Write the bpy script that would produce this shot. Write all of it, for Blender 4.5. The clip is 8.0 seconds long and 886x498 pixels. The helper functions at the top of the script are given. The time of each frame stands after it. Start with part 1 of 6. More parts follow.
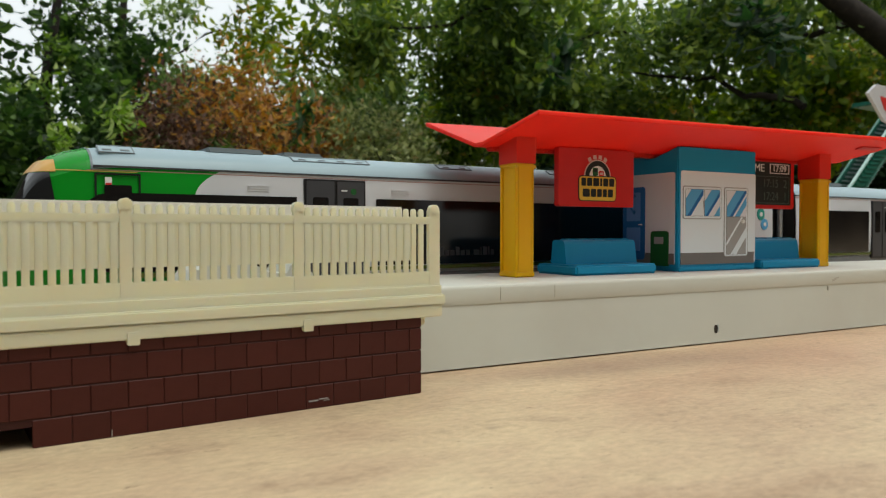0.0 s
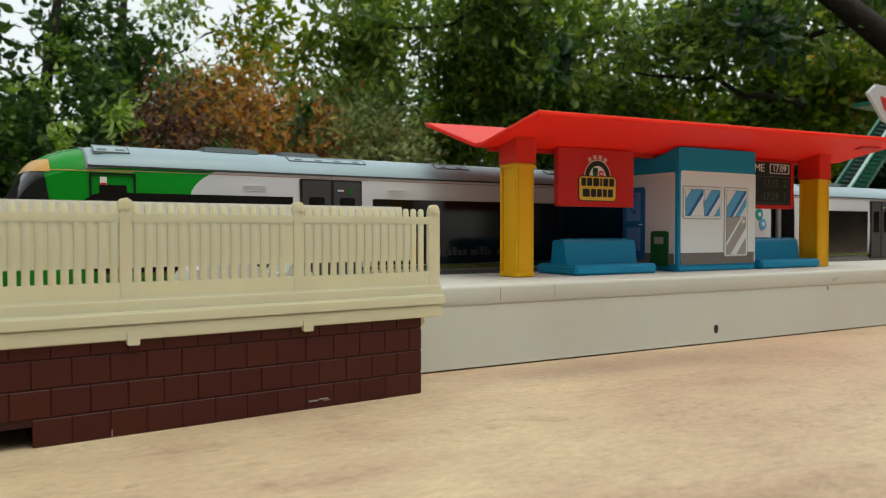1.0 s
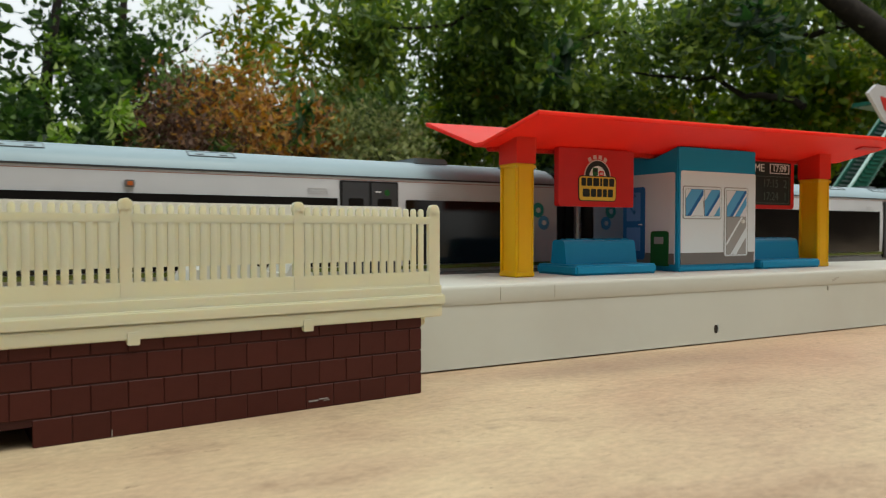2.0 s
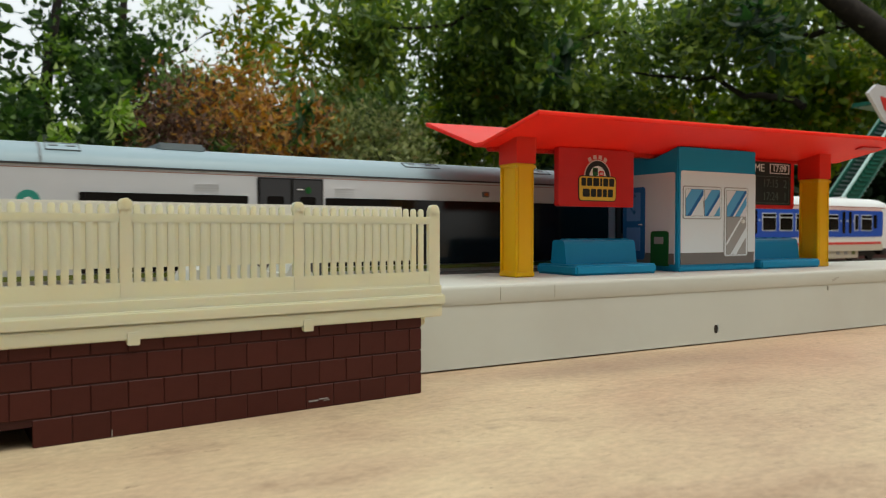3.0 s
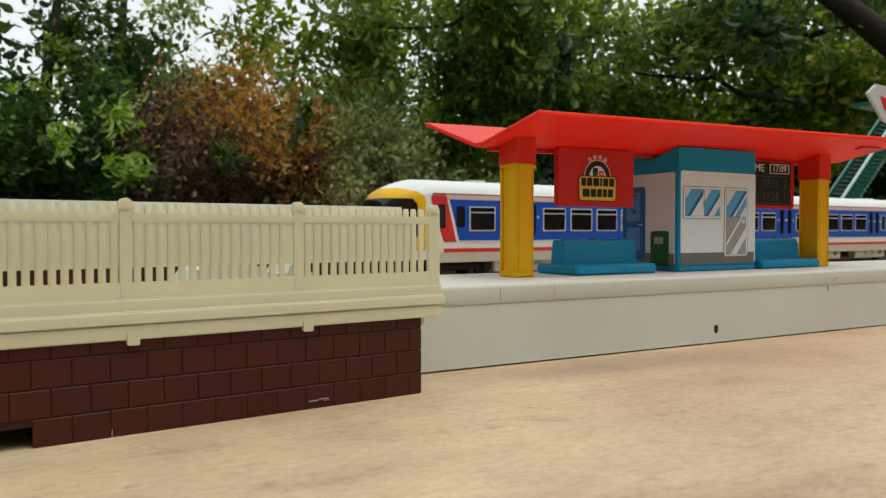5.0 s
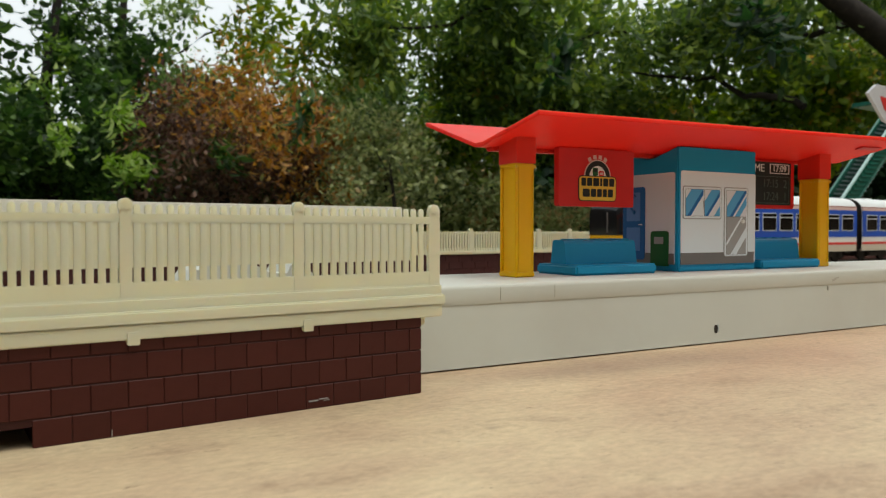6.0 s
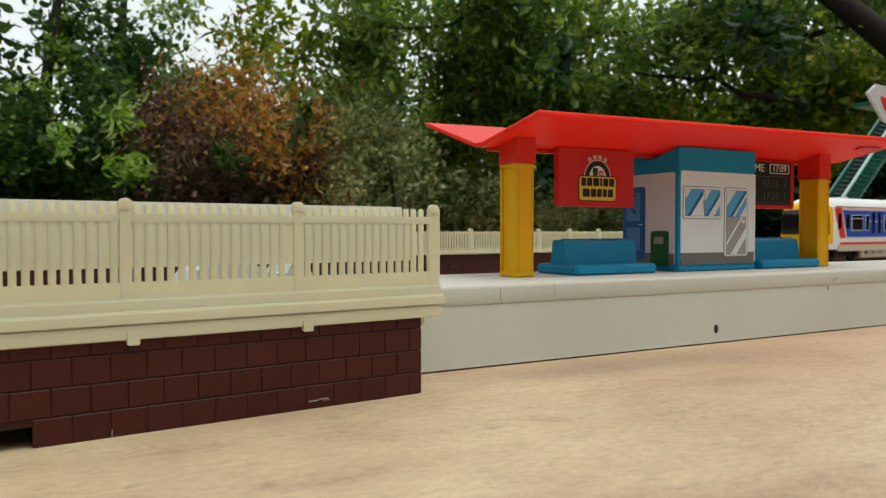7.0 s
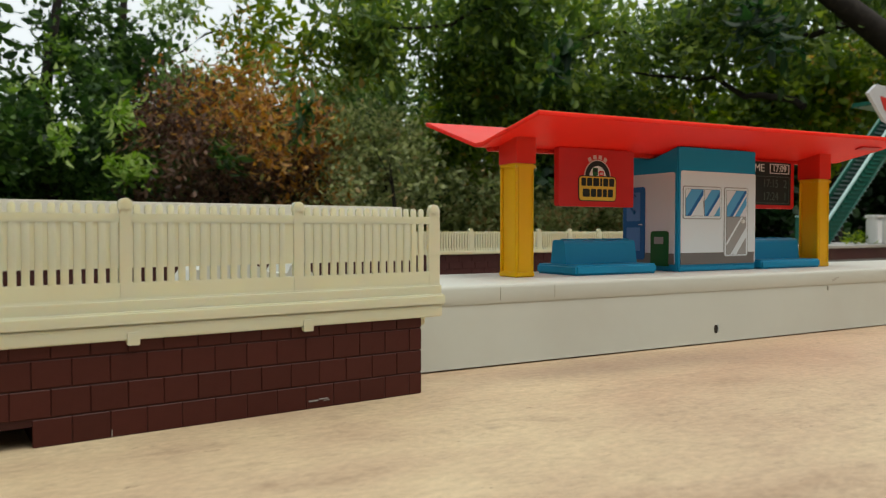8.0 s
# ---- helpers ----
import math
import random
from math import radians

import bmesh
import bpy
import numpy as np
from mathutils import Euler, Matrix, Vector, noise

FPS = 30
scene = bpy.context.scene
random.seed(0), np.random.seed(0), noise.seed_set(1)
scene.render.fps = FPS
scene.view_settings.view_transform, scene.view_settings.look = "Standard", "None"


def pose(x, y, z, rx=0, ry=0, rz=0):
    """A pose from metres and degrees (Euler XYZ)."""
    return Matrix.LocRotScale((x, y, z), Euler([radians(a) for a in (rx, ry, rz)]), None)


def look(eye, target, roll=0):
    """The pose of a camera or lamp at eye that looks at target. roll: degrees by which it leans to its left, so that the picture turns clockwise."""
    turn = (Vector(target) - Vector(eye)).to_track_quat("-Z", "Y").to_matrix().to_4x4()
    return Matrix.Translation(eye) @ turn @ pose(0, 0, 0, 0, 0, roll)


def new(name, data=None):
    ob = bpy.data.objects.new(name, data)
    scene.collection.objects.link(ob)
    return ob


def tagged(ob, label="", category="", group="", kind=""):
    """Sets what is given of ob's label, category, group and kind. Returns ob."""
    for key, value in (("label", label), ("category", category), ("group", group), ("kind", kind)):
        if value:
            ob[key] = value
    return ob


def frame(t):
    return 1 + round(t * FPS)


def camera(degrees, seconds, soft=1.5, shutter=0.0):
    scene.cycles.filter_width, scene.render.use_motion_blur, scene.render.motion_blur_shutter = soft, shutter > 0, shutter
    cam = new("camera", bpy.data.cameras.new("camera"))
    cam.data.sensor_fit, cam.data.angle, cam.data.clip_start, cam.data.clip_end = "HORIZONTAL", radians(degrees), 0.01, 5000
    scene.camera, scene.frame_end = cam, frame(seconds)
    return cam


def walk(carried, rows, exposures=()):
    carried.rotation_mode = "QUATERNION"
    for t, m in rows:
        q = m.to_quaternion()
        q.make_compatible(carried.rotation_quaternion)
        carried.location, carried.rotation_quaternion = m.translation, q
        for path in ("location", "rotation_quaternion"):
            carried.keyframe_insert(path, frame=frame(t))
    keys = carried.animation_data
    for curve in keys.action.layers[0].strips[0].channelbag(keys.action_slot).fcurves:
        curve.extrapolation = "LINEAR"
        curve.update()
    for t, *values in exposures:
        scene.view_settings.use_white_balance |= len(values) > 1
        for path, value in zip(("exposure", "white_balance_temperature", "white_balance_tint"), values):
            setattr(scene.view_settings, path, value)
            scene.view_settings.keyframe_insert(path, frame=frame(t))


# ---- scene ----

# ---- camera: it stands still on the table ----
EYE = Vector((0.0, 0.0, 0.034))
HEADING, TILT = radians(34.65), radians(-1.39)
AIM = EYE + Vector((math.sin(HEADING) * math.cos(TILT), math.cos(HEADING) * math.cos(TILT), math.sin(TILT)))
cam = camera(60.0, 8.0, soft=1.15, shutter=0.1)
cam.data.dof.use_dof, cam.data.dof.focus_distance, cam.data.dof.aperture_fstop = True, 0.19, 54.0
walk(cam, [(0.0, look(EYE, AIM)), (8.0, look(EYE, AIM))], exposures=[(0.0, -0.48, 6600, 3.6), (8.0, -0.48, 6600, 3.6)])

# ---- light: bright overcast day in a garden ----
world = bpy.data.worlds.new("overcast_sky")
scene.world = world
world.use_nodes = True
wn, wl = world.node_tree.nodes, world.node_tree.links
sky = wn.new("ShaderNodeTexSky")
sky.sky_type, sky.sun_disc = "NISHITA", False
sky.sun_elevation, sky.sun_rotation = radians(70), radians(150)
sky.dust_density, sky.air_density = 4.0, 1.2
cloud = wn.new("ShaderNodeMix")
cloud.data_type = "RGBA"
cloud.inputs["Factor"].default_value = 0.72
cloud.inputs["B"].default_value = (11.0, 11.2, 11.6, 1)
wl.new(sky.outputs["Color"], cloud.inputs["A"])
wl.new(cloud.outputs["Result"], wn["Background"].inputs["Color"])
wn["Background"].inputs["Strength"].default_value = 0.15
sun = new("sun", bpy.data.lights.new("sun", "SUN"))
sun.data.energy, sun.data.angle, sun.data.color = 1.8, radians(25), (1.0, 0.96, 0.9)
sun.matrix_world = look((1.1, -2.0, 6.0), (0, 0, 0))


# ---- materials ----
def node_mat(name):
    m = bpy.data.materials.new(name)
    m.use_nodes = True
    return m, m.node_tree.nodes, m.node_tree.links, m.node_tree.nodes["Principled BSDF"]


def plastic(name, rgb, rough=0.35, vary=0.06, scale=120.0, bump=0.05, metal=0.0, translucent=0.0, dirt=0.10, dirt_rgb=(0.25, 0.2, 0.14), dirt_scale=35.0, spec=0.28, radius=(0.002, 0.0015, 0.001), piece=0.0):
    """Moulded or painted surface: faint mottling, dirt patches, tiny relief."""
    m, n, l, b = node_mat(name)
    tc = n.new("ShaderNodeTexCoord")
    fine, big = n.new("ShaderNodeTexNoise"), n.new("ShaderNodeTexNoise")
    fine.inputs["Scale"].default_value, big.inputs["Scale"].default_value = scale, dirt_scale
    fine.inputs["Detail"].default_value, big.inputs["Detail"].default_value = 4, 6
    for t in (fine, big):
        l.new(tc.outputs["Object"], t.inputs["Vector"])
    hsv = n.new("ShaderNodeHueSaturation")
    hsv.inputs["Color"].default_value = (*rgb, 1)
    rng = n.new("ShaderNodeMapRange")
    rng.inputs["To Min"].default_value, rng.inputs["To Max"].default_value = 1 - vary, 1 + vary
    l.new(fine.outputs["Fac"], rng.inputs["Value"])
    if piece:
        info, each, times = n.new("ShaderNodeObjectInfo"), n.new("ShaderNodeMapRange"), n.new("ShaderNodeMath")
        each.inputs["To Min"].default_value, each.inputs["To Max"].default_value = 1 - piece, 1 + piece
        times.operation = "MULTIPLY"
        l.new(info.outputs["Random"], each.inputs["Value"])
        l.new(each.outputs["Result"], times.inputs[0])
        l.new(rng.outputs["Result"], times.inputs[1])
        l.new(times.outputs["Value"], hsv.inputs["Value"])
    else:
        l.new(rng.outputs["Result"], hsv.inputs["Value"])
    ramp = n.new("ShaderNodeMapRange")
    ramp.inputs["From Min"].default_value, ramp.inputs["From Max"].default_value = 0.5, 0.75
    ramp.inputs["To Max"].default_value = dirt
    l.new(big.outputs["Fac"], ramp.inputs["Value"])
    mix = n.new("ShaderNodeMix")
    mix.data_type = "RGBA"
    mix.inputs["B"].default_value = (*dirt_rgb, 1)
    l.new(ramp.outputs["Result"], mix.inputs["Factor"])
    l.new(hsv.outputs["Color"], mix.inputs["A"])
    l.new(mix.outputs["Result"], b.inputs["Base Color"])
    rr = n.new("ShaderNodeMapRange")
    rr.inputs["To Min"].default_value, rr.inputs["To Max"].default_value = max(0.03, rough - 0.08), rough + 0.1
    l.new(big.outputs["Fac"], rr.inputs["Value"])
    l.new(rr.outputs["Result"], b.inputs["Roughness"])
    b.inputs["Metallic"].default_value = metal
    b.inputs["Specular IOR Level"].default_value = spec
    if translucent:
        b.inputs["Subsurface Weight"].default_value = translucent
        b.inputs["Subsurface Scale"].default_value = 1.0
        b.inputs["Subsurface Radius"].default_value = radius
    bp = n.new("ShaderNodeBump")
    bp.inputs["Strength"].default_value, bp.inputs["Distance"].default_value = bump, 0.0004
    l.new(fine.outputs["Fac"], bp.inputs["Height"])
    l.new(bp.outputs["Normal"], b.inputs["Normal"])
    return m


def leaf_mat(name, dark, mid, light, extra=None):
    """Leaves that differ from one to the next, partly letting light through."""
    m, n, l, b = node_mat(name)
    geo = n.new("ShaderNodeNewGeometry")
    ramp = n.new("ShaderNodeValToRGB")
    e = ramp.color_ramp.elements
    e[0].color, e[1].color = (*dark, 1), (*light, 1)
    e.new(0.55).color = (*mid, 1)
    if extra:
        e.new(0.93).color = (*light, 1)
        e[-1].color = (*extra, 1)
    tc, drift, mixf = n.new("ShaderNodeTexCoord"), n.new("ShaderNodeTexNoise"), n.new("ShaderNodeMapRange")
    drift.inputs["Scale"].default_value, drift.inputs["Detail"].default_value = 3.2, 3
    l.new(tc.outputs["Object"], drift.inputs["Vector"])
    mixf.inputs["From Min"].default_value, mixf.inputs["From Max"].default_value = 0.32, 0.68
    mixf.inputs["To Min"].default_value, mixf.inputs["To Max"].default_value = -0.32, 0.32
    l.new(drift.outputs["Fac"], mixf.inputs["Value"])
    both = n.new("ShaderNodeMath")
    both.operation, both.use_clamp = "ADD", True
    l.new(geo.outputs["Random Per Island"], both.inputs[0])
    l.new(mixf.outputs["Result"], both.inputs[1])
    l.new(both.outputs["Value"], ramp.inputs["Fac"])
    l.new(ramp.outputs["Color"], b.inputs["Base Color"])
    b.inputs["Roughness"].default_value = 0.5
    b.inputs["Specular IOR Level"].default_value = 0.35
    tr = n.new("ShaderNodeBsdfTranslucent")
    bright = n.new("ShaderNodeHueSaturation")
    bright.inputs["Value"].default_value, bright.inputs["Saturation"].default_value = 1.5, 1.15
    l.new(ramp.outputs["Color"], bright.inputs["Color"])
    l.new(bright.outputs["Color"], tr.inputs["Color"])
    ms = n.new("ShaderNodeMixShader")
    ms.inputs["Fac"].default_value = 0.45
    l.new(b.outputs["BSDF"], ms.inputs[1])
    l.new(tr.outputs["BSDF"], ms.inputs[2])
    l.new(ms.outputs["Shader"], n["Material Output"].inputs["Surface"])
    return m


def table_mat():
    """Weathered pale board: sandy colour, long grey-brown streaks, pits and patches."""
    m, n, l, b = node_mat("weathered_board")
    tc = n.new("ShaderNodeTexCoord")

    def tex(scale, sx, sy, rot, detail=8, rough=0.6):
        mp = n.new("ShaderNodeMapping")
        mp.inputs["Scale"].default_value, mp.inputs["Rotation"].default_value = (sx, sy, 1), (0, 0, rot)
        t = n.new("ShaderNodeTexNoise")
        t.inputs["Scale"].default_value, t.inputs["Detail"].default_value, t.inputs["Roughness"].default_value = scale, detail, rough
        l.new(tc.outputs["Object"], mp.inputs["Vector"])
        l.new(mp.outputs["Vector"], t.inputs["Vector"])
        return t
    broad, streak, grain = tex(16, 1, 1.7, 0.35), tex(80, 0.9, 1.6, 0.3, 10, 0.72), tex(520, 0.8, 1.3, 0.2, 6, 0.75)
    base = n.new("ShaderNodeValToRGB")
    e = base.color_ramp.elements
    e[0].position, e[0].color = 0.30, (0.34, 0.225, 0.135, 1)
    e[1].position, e[1].color = 0.70, (0.65, 0.52, 0.325, 1)
    e.new(0.46).color = (0.50, 0.365, 0.23, 1)
    e.new(0.58).color = (0.56, 0.43, 0.265, 1)
    l.new(broad.outputs["Fac"], base.inputs["Fac"])
    sr = n.new("ShaderNodeMapRange")
    sr.inputs["From Min"].default_value, sr.inputs["From Max"].default_value = 0.52, 0.72
    sr.inputs["To Max"].default_value = 0.48
    l.new(streak.outputs["Fac"], sr.inputs["Value"])
    mix = n.new("ShaderNodeMix")
    mix.data_type = "RGBA"
    mix.inputs["B"].default_value = (0.19, 0.125, 0.075, 1)
    l.new(sr.outputs["Result"], mix.inputs["Factor"])
    l.new(base.outputs["Color"], mix.inputs["A"])
    patch = tex(7, 1, 1.3, 0.9, 5)
    pr = n.new("ShaderNodeMapRange")
    pr.inputs["From Min"].default_value, pr.inputs["From Max"].default_value = 0.45, 0.65
    pr.inputs["To Max"].default_value = 0.55
    l.new(patch.outputs["Fac"], pr.inputs["Value"])
    tint = n.new("ShaderNodeMix")
    tint.data_type = "RGBA"
    tint.inputs["B"].default_value = (0.56, 0.36, 0.235, 1)
    l.new(pr.outputs["Result"], tint.inputs["Factor"])
    l.new(mix.outputs["Result"], tint.inputs["A"])
    pits = tex(300, 0.5, 1.3, 0.3, 4, 0.7)
    pt = n.new("ShaderNodeMapRange")
    pt.inputs["From Min"].default_value, pt.inputs["From Max"].default_value = 0.655, 0.70
    pt.inputs["To Max"].default_value = 0.6
    l.new(pits.outputs["Fac"], pt.inputs["Value"])
    pock = n.new("ShaderNodeMix")
    pock.data_type = "RGBA"
    pock.inputs["B"].default_value = (0.16, 0.10, 0.06, 1)
    l.new(pt.outputs["Result"], pock.inputs["Factor"])
    l.new(tint.outputs["Result"], pock.inputs["A"])
    # darker elongated patch beside the platform
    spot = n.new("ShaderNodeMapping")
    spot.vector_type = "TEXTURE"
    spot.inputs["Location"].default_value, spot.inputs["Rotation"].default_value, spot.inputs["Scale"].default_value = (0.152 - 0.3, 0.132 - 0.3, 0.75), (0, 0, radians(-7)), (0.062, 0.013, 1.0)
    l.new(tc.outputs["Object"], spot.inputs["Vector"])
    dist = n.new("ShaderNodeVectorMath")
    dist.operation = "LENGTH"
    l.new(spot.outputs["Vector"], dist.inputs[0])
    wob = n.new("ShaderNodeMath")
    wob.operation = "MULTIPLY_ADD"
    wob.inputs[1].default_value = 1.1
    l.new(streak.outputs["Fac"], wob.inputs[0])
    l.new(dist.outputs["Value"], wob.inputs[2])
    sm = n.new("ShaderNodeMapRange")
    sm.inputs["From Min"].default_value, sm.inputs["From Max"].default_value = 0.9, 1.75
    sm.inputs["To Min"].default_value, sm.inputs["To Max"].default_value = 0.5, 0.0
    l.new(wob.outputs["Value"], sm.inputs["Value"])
    dark_spot = n.new("ShaderNodeMix")
    dark_spot.data_type = "RGBA"
    dark_spot.inputs["B"].default_value = (0.25, 0.175, 0.125, 1)
    l.new(sm.outputs["Result"], dark_spot.inputs["Factor"])
    l.new(pock.outputs["Result"], dark_spot.inputs["A"])
    gr = n.new("ShaderNodeMapRange")
    gr.inputs["To Min"].default_value, gr.inputs["To Max"].default_value = 0.55, 1.45
    l.new(grain.outputs["Fac"], gr.inputs["Value"])
    hsv = n.new("ShaderNodeHueSaturation")
    l.new(dark_spot.outputs["Result"], hsv.inputs["Color"])
    l.new(gr.outputs["Result"], hsv.inputs["Value"])
    l.new(hsv.outputs["Color"], b.inputs["Base Color"])
    b.inputs["Roughness"].default_value = 0.62
    bp = n.new("ShaderNodeBump")
    bp.inputs["Strength"].default_value, bp.inputs["Distance"].default_value = 0.35, 0.0012
    l.new(streak.outputs["Fac"], bp.inputs["Height"])
    l.new(bp.outputs["Normal"], b.inputs["Normal"])
    return m


def livery_mat(name, end_rgb, side_rgb, x0, run, z_low, z_high, stripe_rgb):
    """Glossy coach paint: the cab colour sweeps back in a curve over the side colour; a thin line under the roof."""
    m, n, l, b = node_mat(name)
    tc, sep = n.new("ShaderNodeTexCoord"), n.new("ShaderNodeSeparateXYZ")
    l.new(tc.outputs["Object"], sep.inputs["Vector"])

    def op(kind, a, c, clamp=False):
        o = n.new("ShaderNodeMath")
        o.operation, o.use_clamp = kind, clamp
        for i, v in enumerate((a, c)):
            if isinstance(v, (int, float)):
                o.inputs[i].default_value = v
            else:
                l.new(v, o.inputs[i])
        return o.outputs[0]
    up = op("DIVIDE", op("SUBTRACT", sep.outputs["Z"], z_low), z_high - z_low, True)
    edge = op("ADD", op("MULTIPLY", op("POWER", up, 2.2), run), x0)
    is_side = op("GREATER_THAN", sep.outputs["X"], edge)
    mix = n.new("ShaderNodeMix")
    mix.data_type = "RGBA"
    mix.inputs["A"].default_value, mix.inputs["B"].default_value = (*end_rgb, 1), (*side_rgb, 1)
    l.new(is_side, mix.inputs["Factor"])
    line = op("LESS_THAN", op("ABSOLUTE", op("SUBTRACT", sep.outputs["Z"], z_high - 0.0011), 0), 0.00013)
    mix2 = n.new("ShaderNodeMix")
    mix2.data_type = "RGBA"
    mix2.inputs["B"].default_value = (*stripe_rgb, 1)
    l.new(line, mix2.inputs["Factor"])
    l.new(mix.outputs["Result"], mix2.inputs["A"])
    noise_t = n.new("ShaderNodeTexNoise")
    noise_t.inputs["Scale"].default_value = 90
    l.new(tc.outputs["Object"], noise_t.inputs["Vector"])
    hsv = n.new("ShaderNodeHueSaturation")
    l.new(mix2.outputs["Result"], hsv.inputs["Color"])
    l.new(op("ADD", op("MULTIPLY", noise_t.outputs["Fac"], 0.12), 0.94), hsv.inputs["Value"])
    l.new(hsv.outputs["Color"], b.inputs["Base Color"])
    b.inputs["Roughness"].default_value = 0.28
    b.inputs["Specular IOR Level"].default_value = 0.4
    return m


